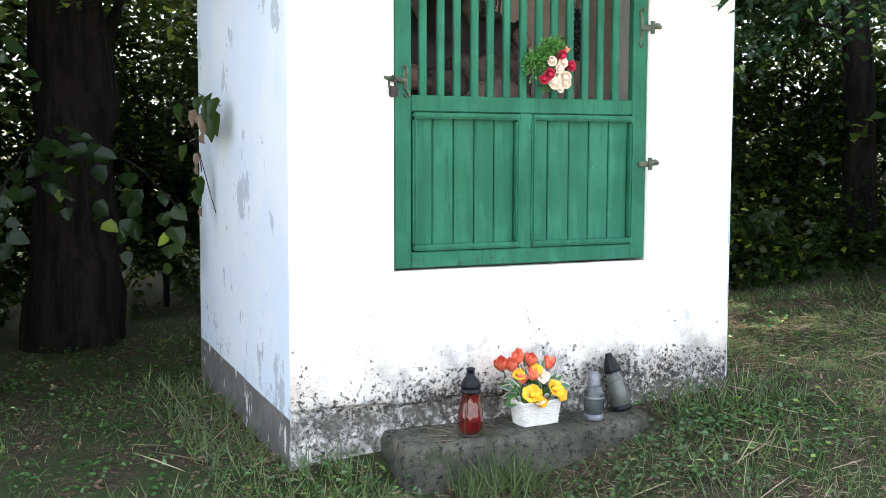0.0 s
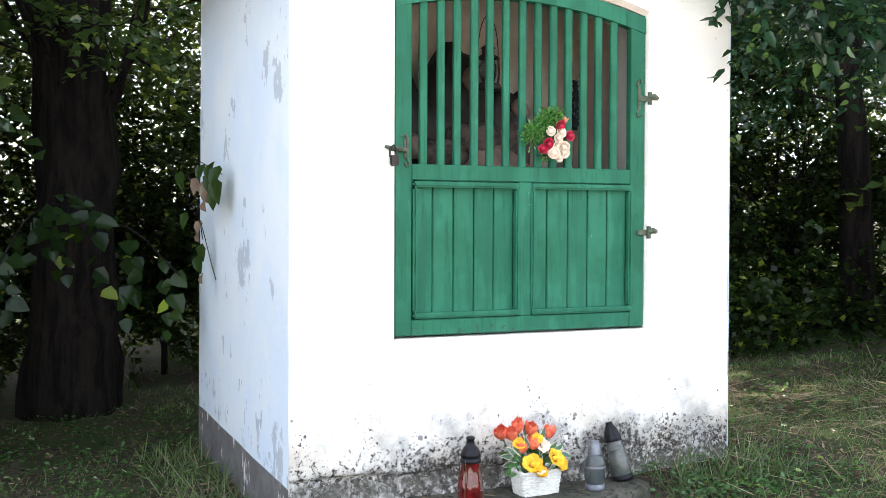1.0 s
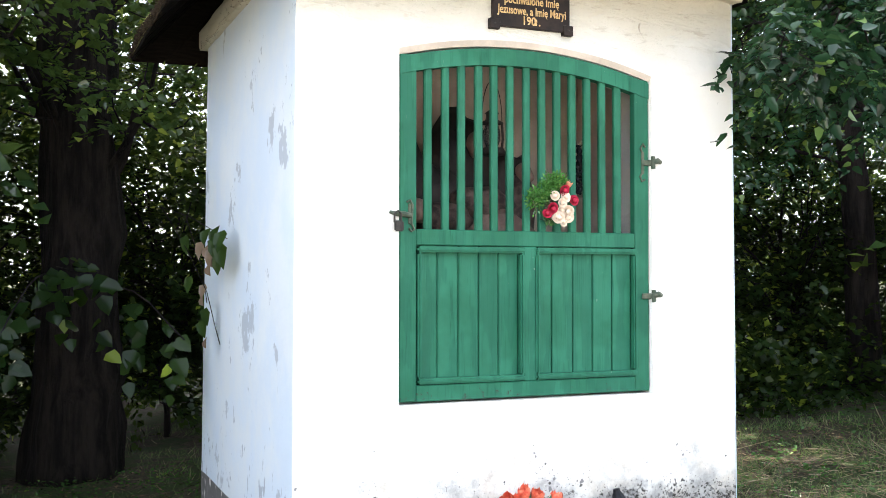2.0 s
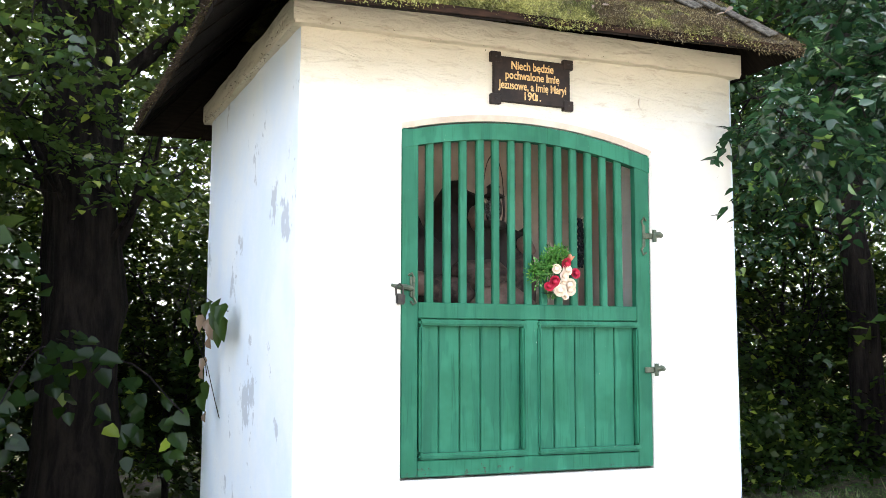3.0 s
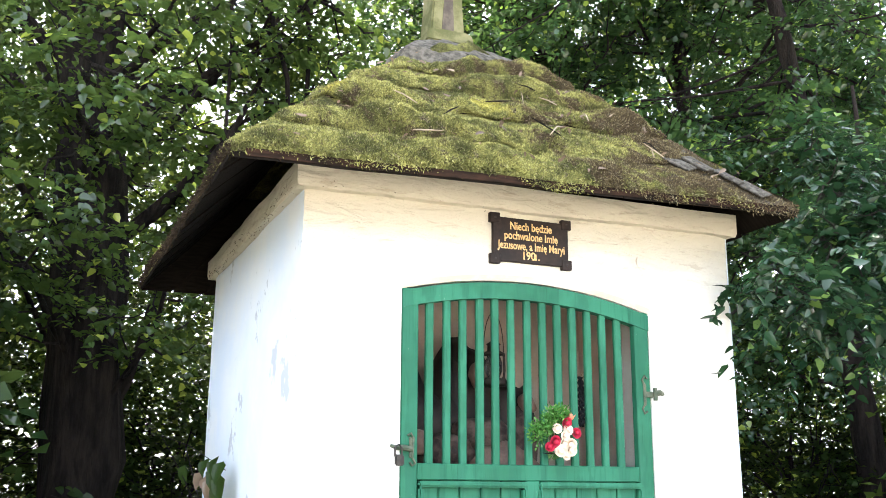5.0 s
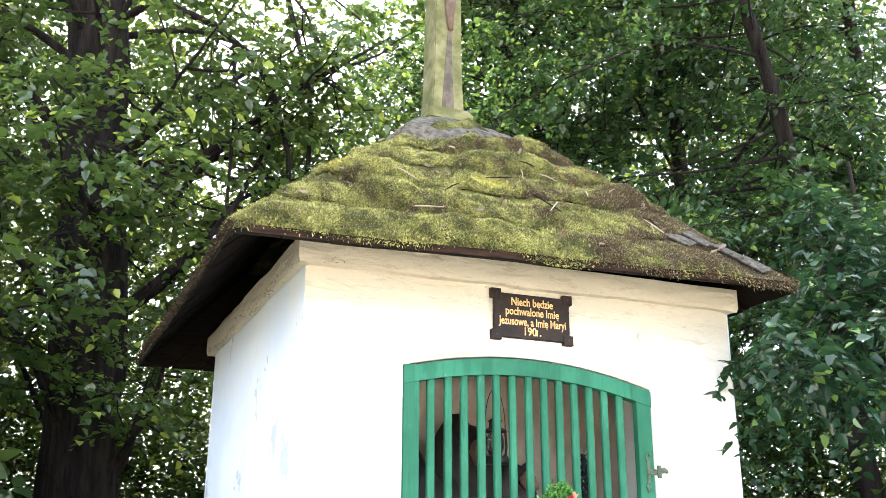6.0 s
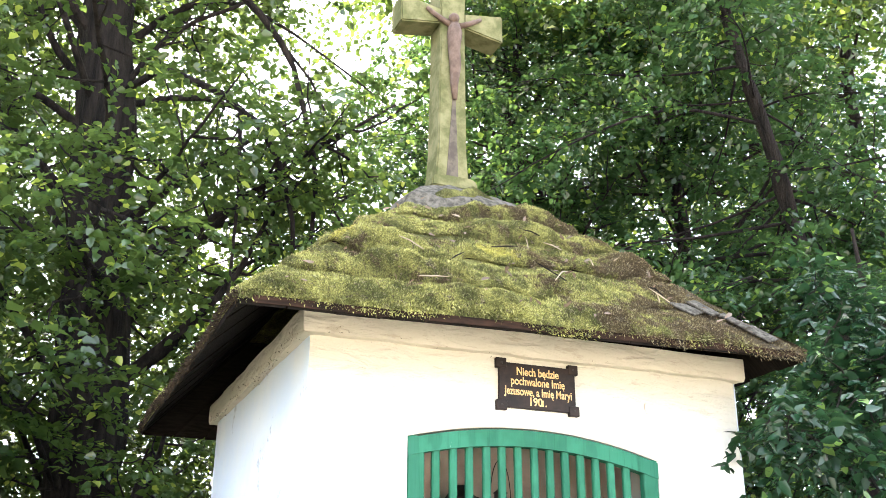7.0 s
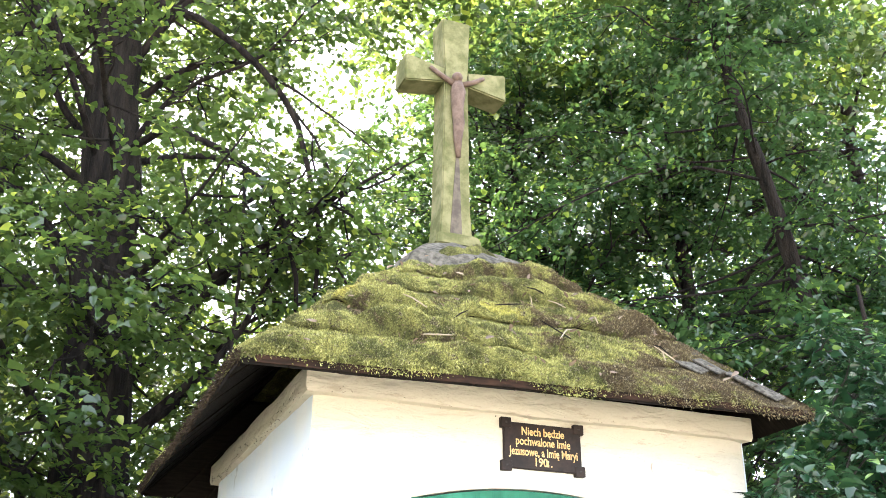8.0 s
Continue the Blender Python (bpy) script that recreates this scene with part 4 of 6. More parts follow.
def tree(name, label, category, foot, trunk, limbs, mat, leaf_size, twigs, per, spray=0.5, reach=1.0, seed=1, droop=0.35, width=0.85, group="", kite=False):
    """trunk: points and radii. limbs: (height along the trunk, end point, radius, upward bend, number of branches)."""
    rng = np.random.default_rng(seed)
    r = random.Random(seed)
    ob = thing(name, label, category, group, at=foot)
    inv = -Vector(foot)
    bm = bmesh.new()
    pts = [Vector(p) for p, _ in trunk]
    radii = [q for _, q in trunk]
    fine_p, fine_r = [], []
    for i in range(len(pts) - 1):
        for k in range(4):
            fine_p.append(pts[i].lerp(pts[i + 1], k / 4) + inv)
            fine_r.append(radii[i] + (radii[i + 1] - radii[i]) * k / 4)
    fine_p.append(pts[-1] + inv)
    fine_r.append(radii[-1])
    tube(bm, fine_p, fine_r, 14, 0.28)
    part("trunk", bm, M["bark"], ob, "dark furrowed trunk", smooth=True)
    bm = bmesh.new()
    starts, ways = [], []
    for j, (t, end, rad, bend, count) in enumerate(limbs):
        a = along(pts, t)
        line = limb_line(a, end, bend, 9, seed * 3.1 + j * 1.7)
        tube(bm, [p + inv for p in line], [rad * (1 - 0.8 * i / 9) for i in range(10)], 6)
        main = (Vector(end) - a).normalized()
        for b in range(count):
            u = 0.25 + 0.75 * (b + r.random()) / count
            p = along(line, min(u, 0.999))
            d = Vector((r.gauss(0, 1), r.gauss(0, 1), r.gauss(0, 0.55))) + main * 0.7
            d.normalize()
            length = reach * r.uniform(0.5, 1.15) * (1.15 - 0.5 * u)
            q = limb_line(p, p + d * length, -0.10 * length, 5, seed + j + b * 0.37, 0.2)
            tube(bm, [x + inv for x in q], [rad * 0.26 * (1 - 0.85 * i / 5) + 0.002 for i in range(6)], 4)
            for k in range(twigs):
                v = 0.15 + 0.85 * (k + r.random()) / twigs
                starts.append(along(q, min(v, 0.999)))
                ways.append(d * 0.8 + Vector((r.gauss(0, 1), r.gauss(0, 1), r.gauss(0, 0.4))))
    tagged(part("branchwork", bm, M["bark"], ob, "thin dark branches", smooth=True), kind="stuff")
    starts, ways = np.array([tuple(p + inv) for p in starts]), np.array([tuple(w) for w in ways])
    base, way, face, size = sprays(starts, ways, spray, per, droop, leaf_size, rng)
    part("crown", leaves("crown", base, way, face, size, mat, width=width, kite=kite), None, ob, "loose leafy crown")
    return ob


def ring_limbs(center, radii, n, seed, heights, rad=0.05, count=9, bend=0.3, keep=None):
    """Ends of limbs, spread through an egg-shaped crown."""
    r = random.Random(seed)
    out = []
    while len(out) < n:
        d = Vector((r.gauss(0, 1), r.gauss(0, 1), r.gauss(0, 0.9)))
        d.normalize()
        d *= r.uniform(0.45, 1.0) ** 0.6
        e = Vector((center[0] + d.x * radii[0], center[1] + d.y * radii[1], center[2] + d.z * radii[2]))
        if keep and not keep(e):
            continue
        t = heights[0] + (heights[1] - heights[0]) * min(max((e.z - center[2]) / radii[2] * 0.5 + 0.45 + r.uniform(-0.1, 0.1), 0), 1)
        out.append((t, tuple(e), rad * r.uniform(0.6, 1.1), bend * r.uniform(-0.3, 1.0), count))
    return out


def clear_of_chapel(e):
    return not (-0.9 < e.x < 3.0 and -2.5 < e.y < 3.0)


def foot_at(x, y):
    return (x, y, height(x, y) - 0.05)


# great linden beside the back corner of the chapel
f = foot_at(-0.56, 4.1)
linden = tree("linden_tree", "big old linden with dark furrowed trunk behind the chapel", "tree", f,
     [(f, 0.38), ((-0.56, 4.1, 0.6), 0.31), ((-0.54, 4.1, 1.6), 0.285), ((-0.58, 4.1, 3.2), 0.265), ((-0.71, 4.1, 5.0), 0.245), ((-0.86, 4.1, 6.6), 0.225), ((-1.0, 4.2, 8.2), 0.18), ((-1.1, 4.5, 11.0), 0.08)],
     ring_limbs((-0.8, 3.8, 6.6), (2.6, 2.2, 4.4), 38, 3, (0.25, 0.98), 0.045, 8, keep=clear_of_chapel)
     + [(0.62, (1.8, 4.4, 4.1), 0.035, 0.8, 5), (0.50, (-1.9, 2.7, 3.7), 0.05, 0.2, 9), (0.45, (-0.75, 2.3, 3.9), 0.05, 0.2, 10), (0.48, (-0.25, 2.4, 4.65), 0.04, 0.25, 10)],
     M["linden"], 0.072, 6, 21, 0.50, 1.0, 21)

# its long bare limbs that arch over behind the roof
f = Vector(f)
for line, r0, r1 in (([(-1.0, 4.2, 7.6), (-0.95, 3.5, 6.95), (-0.66, 3.4, 6.78), (-0.27, 3.4, 6.70), (0.08, 3.4, 6.51), (0.32, 3.4, 6.32), (0.52, 3.4, 6.08), (0.64, 3.4, 5.87), (0.75, 3.4, 5.48), (0.85, 3.4, 5.10), (0.88, 3.4, 4.79), (0.86, 3.4, 4.2)], 0.040, 0.016),
                     ([(-0.75, 4.1, 5.6), (-0.39, 3.5, 5.68), (0.07, 3.4, 5.50), (0.27, 3.4, 5.36), (0.43, 3.4, 5.22), (0.57, 3.4, 4.98), (0.64, 3.4, 4.75), (0.71, 3.4, 4.50), (0.74, 3.4, 4.0)], 0.036, 0.016),
                     ([(0.23, 3.4, 5.40), (0.25, 3.4, 5.08), (0.27, 3.4, 4.70), (0.26, 3.4, 4.04), (0.24, 3.42, 3.3)], 0.018, 0.012),
                     ([(0.32, 3.4, 6.32), (0.66, 3.5, 6.25), (1.1, 3.5, 6.0), (1.5, 3.5, 5.75)], 0.016, 0.006),
                     ([(0.52, 3.4, 6.08), (0.78, 3.35, 5.75), (0.98, 3.3, 5.3), (1.1, 3.3, 4.8)], 0.014, 0.006),
                     ([(0.43, 3.4, 5.22), (0.72, 3.4, 5.27), (1.05, 3.4, 5.2), (1.4, 3.4, 4.95)], 0.013, 0.005),
                     ([(-0.71, 4.1, 5.2), (-1.2, 3.6, 6.1), (-1.5, 3.3, 6.6)], 0.035, 0.016)):
    n = len(line)
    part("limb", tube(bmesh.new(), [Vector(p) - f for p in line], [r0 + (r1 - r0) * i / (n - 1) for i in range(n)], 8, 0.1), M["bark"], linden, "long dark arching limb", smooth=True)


def low_spray():
    """Broad leaves hanging in the shade from the lowest twigs of the linden."""
    rng = np.random.default_rng(77)
    lines = [limb_line((-0.75, 2.9, 1.35), (-0.15, 1.75, 0.95), 0.08, 8, 3.0), limb_line((-0.8, 2.7, 1.3), (-1.05, 1.9, 1.0), 0.08, 8, 5.0)]
    pts = np.array([tuple(along(l, t)) for l in lines for t in np.linspace(0.1, 0.98, 8)])
    way = rng.normal(0, 0.5, (len(pts), 3)) + np.array([0.3, -0.4, -0.6])
    base, w, fc, size = sprays(pts, way, 0.26, 6, 0.5, 0.115, rng)
    fc = fc * 0.4 + np.array([-0.3, -1.0, 0.4])
    # linden leaves in the darkened shrub colour, which stands in for their shade
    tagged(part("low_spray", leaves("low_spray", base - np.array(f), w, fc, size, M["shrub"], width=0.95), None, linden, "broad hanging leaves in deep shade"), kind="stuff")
    for l in lines:
        part("twig", tube(bmesh.new(), [p - f for p in l], 0.005, 5), M["bark"], linden)


low_spray()

# unseen trees added on both sides, to keep frontal light off the wood's floor
for k, (x, y, h, rad) in enumerate(((-3.3, 3.9, 5.2, 2.0), (-2.6, 6.6, 6.0, 2.0), (-5.6, 2.2, 5.5, 2.2), (-2.75, 2.3, 4.4, 1.3), (6.9, 0.9, 5.0, 2.0), (8.6, 2.2, 5.5, 2.2))):
    f = foot_at(x, y)
    tree("shading_tree", "unseen leafy tree with low branches, added to shade the wood", "tree", f,
         [(f, 0.2), ((x, y, h * 0.3), 0.15), ((x - 0.1, y, h * 0.65), 0.1), ((x, y, h), 0.03)],
         ring_limbs((x, y, h * 0.47), (rad, rad, h * 0.46), 34, 60 + k, (0.06, 0.97), 0.035, 8, keep=lambda e: e.x < -1.7 or e.x > 4.7), M["linden"], 0.13, 5, 12, 0.5, 1.0, 70 + k, group="trees at the edge of the wood", kite=True)

# trees behind and to the other side
f = foot_at(5.9, 3.0)
tree("maple_tree", "leaning maple with dense green leaves beside the chapel", "tree", f,
     [(f, 0.17), ((5.85, 3.0, 1.5), 0.13), ((5.7, 3.0, 3.2), 0.10), ((5.37, 3.0, 4.93), 0.08), ((5.17, 3.0, 5.92), 0.07), ((4.94, 3.0, 6.78), 0.06), ((4.85, 3.2, 8.1), 0.055), ((4.6, 3.4, 9.5), 0.03)],
     ring_limbs((4.6, 3.4, 5.2), (2.7, 2.4, 3.7), 46, 5, (0.18, 0.98), 0.02, 8, keep=lambda e: clear_of_chapel(e) and e.z > 2.4),
     M["maple"], 0.070, 6, 19, 0.45, 0.85, 33)
f = foot_at(4.3, 1.0)
ends = [(1.84, -0.42, 2.34), (1.96, -0.46, 2.20), (2.12, -0.40, 2.30), (2.35, -0.42, 2.50), (2.50, -0.35, 2.28), (2.62, -0.45, 2.66), (2.85, -0.45, 2.42), (2.5, -0.25, 2.86), (3.0, -0.35, 2.86), (2.30, -0.46, 2.36), (2.22, -0.44, 2.20), (2.75, 0.1, 3.15), (3.3, 0.2, 3.1)]
tree("young_maple", "young maple reaching its fresh green leaves over the wall corner", "tree", f,
     [(f, 0.06), ((4.3, 1.0, 1.0), 0.05), ((4.15, 0.95, 2.2), 0.04), ((3.95, 0.9, 3.2), 0.025), ((3.9, 0.9, 4.0), 0.012)],
     [(0.45 + 0.03 * i, e, 0.014, 0.15, 8) for i, e in enumerate(ends)], M["fresh"], 0.074, 5, 11, 0.26, 0.34, 35, 0.45, 0.66)
for k, (x, y, h, rad, n, m) in enumerate(((5.0, 7.6, 12.0, 2.6, 50, "maple"), (6.6, 6.2, 11.5, 3.0, 50, "maple"), (-3.6, 6.0, 10.0, 3.0, 30, "linden"), (-1.8, 9.2, 11.0, 2.6, 34, "linden"), (6.0, 10.0, 13.5, 3.8, 44, "maple"), (9.3, 5.6, 13.0, 3.4, 40, "maple"))):
    f = foot_at(x, y)
    tree("wood_tree", "slender dark-stemmed deciduous tree in the wood behind", "tree", f,
         [(f, 0.17), ((x + 0.1, y, h * 0.3), 0.13), ((x - 0.15, y + 0.1, h * 0.65), 0.09), ((x, y, h), 0.03)],
         ring_limbs((x, y, h * 0.56), (rad, rad, h * 0.42), n, 40 + k, (0.12, 0.97), 0.035, 8), M[m], 0.085, 5, 20, 0.55, 1.15, 50 + k, group="trees of the wood", kite=True)

# shrubs that fill the shade below the trees
for k, (x, y, rx, h, n) in enumerate(((-1.3, 5.6, 1.1, 2.3, 22), (0.3, 5.6, 1.2, 2.6, 24), (3.4, 5.0, 1.2, 2.6, 24), (4.6, 4.8, 1.2, 2.3, 24), (5.8, 4.0, 1.3, 2.4, 24), (2.0, 5.4, 1.2, 2.4, 16), (7.2, 4.4, 1.4, 2.4, 16), (-2.8, 4.8, 1.2, 2.2, 14))):
    f = foot_at(x, y)
    ends = []
    r = random.Random(80 + k)
    for i in range(n):
        a, q = r.uniform(0, 2 * math.pi), r.uniform(0.2, 1.0) ** 0.5
        ends.append((r.uniform(0.05, 0.6), (x + rx * q * math.cos(a), y + rx * q * math.sin(a) * 0.8, f[2] + h * r.uniform(0.15, 1.0)), 0.014, 0.15, 7))
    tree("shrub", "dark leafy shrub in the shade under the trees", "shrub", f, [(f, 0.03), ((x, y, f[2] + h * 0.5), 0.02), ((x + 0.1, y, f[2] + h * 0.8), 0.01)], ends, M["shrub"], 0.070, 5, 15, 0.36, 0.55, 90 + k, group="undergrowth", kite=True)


def thicket(name, label, category, n, place, mat, size, seed, per=12, spray=0.6):
    """Leafy twigs spread through a volume, as one mass."""
    rng = np.random.default_rng(seed)
    pts = place(rng, n)
    way = rng.normal(0, 1, (len(pts), 3)) * np.array([1, 1, 0.45])
    base, w, f, s = sprays(pts, way, spray, per, 0.35, size, rng)
    ob = new(name, leaves(name, base, w, f, s, mat, kite=True))
    return tagged(ob, label, category, kind="stuff")


def clumps(lo, hi, keep, k=5, sigma=0.35):
    """Points gathered in clumps inside a box, where keep allows them."""
    def place(rng, n):
        c = rng.uniform(lo, hi, (n, 3))
        c = c[keep(c)]
        return np.repeat(c, k, 0) + rng.normal(0, sigma, (len(c) * k, 3))
    return place


def open_sky(p):
    """The wood is thin towards the bright gap and has no leaves under the ground."""
    gap = (p[:, 0] > 0.9) & (p[:, 0] < 5.6) & (p[:, 2] > 9.0) & (np.arange(len(p)) % 4 > 0)
    glade = (p[:, 0] > 4.5) & (p[:, 0] < 8.0) & (p[:, 2] < 2.0) & (p[:, 2] > 1.1)
    return ~gap & ~glade & (p[:, 2] > 0.2)


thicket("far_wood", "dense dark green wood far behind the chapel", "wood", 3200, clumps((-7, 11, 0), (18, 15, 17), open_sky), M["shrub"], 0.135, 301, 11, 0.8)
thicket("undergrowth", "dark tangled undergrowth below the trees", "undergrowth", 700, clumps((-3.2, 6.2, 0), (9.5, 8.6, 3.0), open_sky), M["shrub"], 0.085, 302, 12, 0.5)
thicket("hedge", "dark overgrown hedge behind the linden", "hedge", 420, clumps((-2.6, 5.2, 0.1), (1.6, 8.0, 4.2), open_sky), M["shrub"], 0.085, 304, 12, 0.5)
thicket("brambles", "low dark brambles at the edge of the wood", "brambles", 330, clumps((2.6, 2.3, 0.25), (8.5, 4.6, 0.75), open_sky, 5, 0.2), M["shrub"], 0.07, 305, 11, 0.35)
# leaf mass added above the view, to hold sun off chapel and wood
thicket("high_canopy", "high canopy of leaves added above the view to shade the chapel", "canopy", 900, clumps((-4.0, 2.2, 9.0), (9.5, 8.0, 11.5), lambda p: ~((p[:, 0] > 0.2) & (p[:, 0] < 3.6) & (p[:, 1] > 5.3) & (np.arange(len(p)) % 5 > 2))), M["linden"], 0.13, 303, 11, 0.7)


# ---- name plate over the gate ----
def text_mesh(text):
    cu = bpy.data.curves.new("letters", "FONT")
    cu.body, cu.size, cu.align_y = text, 0.05, "CENTER"
    cu.extrude, cu.offset = 0.0008, 0.0009
    ob = bpy.data.objects.new("letters", cu)
    scene.collection.objects.link(ob)
    bpy.context.view_layer.update()
    me = bpy.data.meshes.new_from_object(ob.evaluated_get(bpy.context.evaluated_depsgraph_get()))
    bpy.data.objects.remove(ob)
    return me


def lettering(text, width, cap, center, parent, mat, y):
    """A line of letters; the tail of each nasal e is a small hook below it."""
    plain = text.replace("ę", "e")
    me = text_mesh(plain)
    xs = [v.co.x for v in me.vertices]
    lo, hi = min(xs), max(xs)
    k = width / (hi - lo)
    kz = cap / 0.036
    mid = (lo + hi) / 2
    foot = min(v.co.y for v in text_mesh("e").vertices)
    for i, letter in enumerate(text):
        if letter == "ę":
            end = max(v.co.x for v in text_mesh(plain[:i + 1]).vertices)
            x = center[0] + (end - 0.006 - mid) * k
            z = center[1] + foot * kz
            tail = tube(bmesh.new(), [(x, y - 0.0005, z + 0.001), (x - 0.003, y - 0.0005, z - 0.005), (x + 0.002, y - 0.0005, z - 0.008)], 0.0014, 5)
            part("letter_tail", tail, mat, parent)
    for v in me.vertices:
        v.co = Vector((center[0] + (v.co.x - mid) * k, y - v.co.z, center[1] + v.co.y * kz))
    me.materials.clear()
    me.materials.append(mat)
    part("lettering", me, None, parent, "worn gilded letters")


def build_plate():
    plate = thing("inscription_plate", "dark brown metal inscription plate with gilded letters on the wall", "plaque", at=(1.025, -0.006, 2.445), turn=0)
    part("panel", block((-0.185, -0.012, -0.100), (0.185, 0.010, 0.097), 0.002), M["plate"], plate)
    for sx in (-1, 1):
        for sz in (-1, 1):
            x, z = sx * 0.176, sz * 0.092
            part("corner_tab", block((x - 0.024, -0.016, z - 0.022), (x + 0.024, 0.010, z + 0.022), 0.002), M["plate"], plate)
            part("rivet", lathe(bmesh.new(), [(0.005, -0.003), (0.005, 0.001), (0.0, 0.003)], 8), M["dark_iron"], plate, m=pose(x, -0.017, z, 90, 0, 0))
    for text, w, z in (("Niech będzie", 0.205, 0.060), ("pochwalone Imię", 0.262, 0.017), ("Jezusowe, a Imię Maryi", 0.330, -0.028), ("190 .", 0.080, -0.070)):
        lettering(text, w, 0.036, (0.0, z), plate, M["gold"], -0.0125)
    part("worn_figure", block((0.012, -0.0135, -0.085), (0.024, -0.0115, -0.058)), M["gold"], plate, "worn gilded bar")


build_plate()


# ---- inside the chapel ----
M["robe"] = simple("dark_brown_robe", (0.012, 0.008, 0.007), (0.03, 0.02, 0.016), 8, 0.7)
M["flesh"] = simple("faded_painted_plaster", (0.16, 0.10, 0.08), (0.27, 0.18, 0.14), 9, 0.7)
M["cloth"] = simple("faded_brown_cloth", (0.03, 0.018, 0.015), (0.13, 0.085, 0.07), 14, 0.8)
M["black"] = simple("black_plastic", (0.006, 0.006, 0.008), (0.013, 0.013, 0.016), 30, 0.4, bump=0.1, spec=0.18)
M["grey_metal"] = simple("dull_grey_metal", (0.10, 0.11, 0.125), (0.19, 0.20, 0.22), 25, 0.4, 0.6, bump=0.1)


def build_altar():
    ob = new("altar", mesh_from(block((0.32, 0.42, 0.6), (1.78, 0.93, 1.405), 0.015, 2), "altar", M["inner"]))
    tagged(ob, "plain plastered altar block inside the chapel", "altar")


def build_statue():
    """A group of plain rounded masses in one mesh."""
    bm = bmesh.new()

    def mass(c, r, mat, n=3):
        k = 0.913
        c, r = (-1.02 + (c[0] + 1.02) * k, c[1] - 0.45, 1.284 + (c[2] - 1.284) * k), [q * k for q in r]
        m = pose(*c) @ Matrix.Diagonal((*r, 1))
        v = bmesh.ops.create_icosphere(bm, subdivisions=n, radius=1, matrix=m)["verts"]
        for q in v:
            q.co += (q.co - Vector(c)) * (0.30 * shift(q.co, 9) + 0.22 * shift(q.co, 24))
            for f in q.link_faces:
                f.material_index = mat

    mass((1.18, 1.15, 1.75), (0.22, 0.17, 0.38), 0)
    mass((1.00, 1.12, 1.68), (0.26, 0.16, 0.24), 0)
    mass((0.85, 1.10, 1.72), (0.24, 0.14, 0.24), 0)
    mass((1.22, 1.10, 2.02), (0.085, 0.10, 0.11), 0)
    mass((1.23, 1.02, 1.98), (0.055, 0.06, 0.075), 1)
    mass((1.25, 0.98, 1.66), (0.20, 0.11, 0.10), 2)
    mass((1.02, 0.95, 1.58), (0.16, 0.10, 0.09), 2)
    mass((0.86, 0.93, 1.62), (0.06, 0.06, 0.07), 1)
    mass((1.30, 0.92, 1.52), (0.17, 0.10, 0.12), 1)
    mass((1.46, 1.00, 1.62), (0.08, 0.08, 0.22), 2)
    mass((1.49, 0.98, 1.83), (0.05, 0.05, 0.06), 1)
    mass((1.45, 1.08, 1.70), (0.14, 0.09, 0.26), 0)
    me = mesh_from(bm, "statue", [M["robe"], M["flesh"], M["cloth"]], True)
    tagged(new("statue", me), "dark robed plaster statue group standing on the altar", "statue")


def build_hanging_lantern():
    x, y, z = 1.035, 0.40, 1.85
    ob = thing("hanging_lantern", "old dark metal storm lantern hanging on a wire inside the chapel", "lantern", at=(x, y, z))
    part("tank", lathe(bmesh.new(), [(0, 0), (0.055, 0), (0.06, 0.008), (0.058, 0.03), (0.03, 0.038), (0, 0.038)], 20), M["dark_iron"], ob, smooth=True)
    part("globe", lathe(bmesh.new(), [(0.028, 0.04), (0.04, 0.07), (0.04, 0.11), (0.028, 0.145)], 20), glass("lantern_glass", (0.22, 0.24, 0.24)), ob, "clear glass globe", smooth=True)
    part("hood", lathe(bmesh.new(), [(0.05, 0.145), (0.055, 0.15), (0.03, 0.165), (0.028, 0.19), (0.034, 0.195), (0.012, 0.212), (0, 0.214)], 20), M["dark_iron"], ob, smooth=True)
    for sx in (-1, 1):
        part("side_tube", tube(bmesh.new(), [(sx * 0.05, 0, 0.02), (sx * 0.056, 0, 0.08), (sx * 0.052, 0, 0.15)], 0.006, 8), M["dark_iron"], ob)
    arc = [(0.052 * math.cos(a), 0, 0.155 + 0.19 * math.sin(a)) for a in np.linspace(0.0, math.pi, 15)]
    part("wire_handle", tube(bmesh.new(), arc, 0.0022, 5), M["dark_iron"], ob)
    part("hook_wire", tube(bmesh.new(), [(0.0, 0, 0.345), (0.003, 0, 0.5), (0, 0, 2.615 - z)], 0.002, 5), M["dark_iron"], ob)


def build_braid():
    x, y, z = 1.300, 0.066, 1.655
    ob = thing("braided_cord", "black braided cord hanging inside the gate bars", "cord", at=(x, y, z))
    for k in range(3):
        pts = []
        for i in range(40):
            t = i / 39
            a = t * 16 + k * 2 * math.pi / 3
            w = 0.013 * (0.5 + 0.7 * math.sin(math.pi * min(t + 0.12, 1)))
            pts.append((w * math.cos(a) + 0.006 * math.sin(3 * t), 0.007 * math.sin(2 * a), 0.215 * t))
        part("strand", tube(bmesh.new(), pts, 0.0065, 5), M["black"], ob)
    part("loop", tube(bmesh.new(), [(0, 0, 0.21), (0.01, -0.008, 0.235), (0.022, -0.012, 0.245), (0.024, -0.011, 0.225), (0.004, 0, 0.205)], 0.0025, 5), M["straw"], ob, "thin pale string loop")


build_altar()
build_statue()
build_hanging_lantern()
build_braid()


# ---- flowers ----
def petal_color(name, a, b, rough=0.55):
    s = Shader(name)
    c = s.mix(s.ramp(s.noise(60, 4), 0.3, 0.7), a, b)
    s.plug(s.bsdf.inputs["Subsurface Weight"], 0.0)
    return s.done(c, rough, spec=0.3)


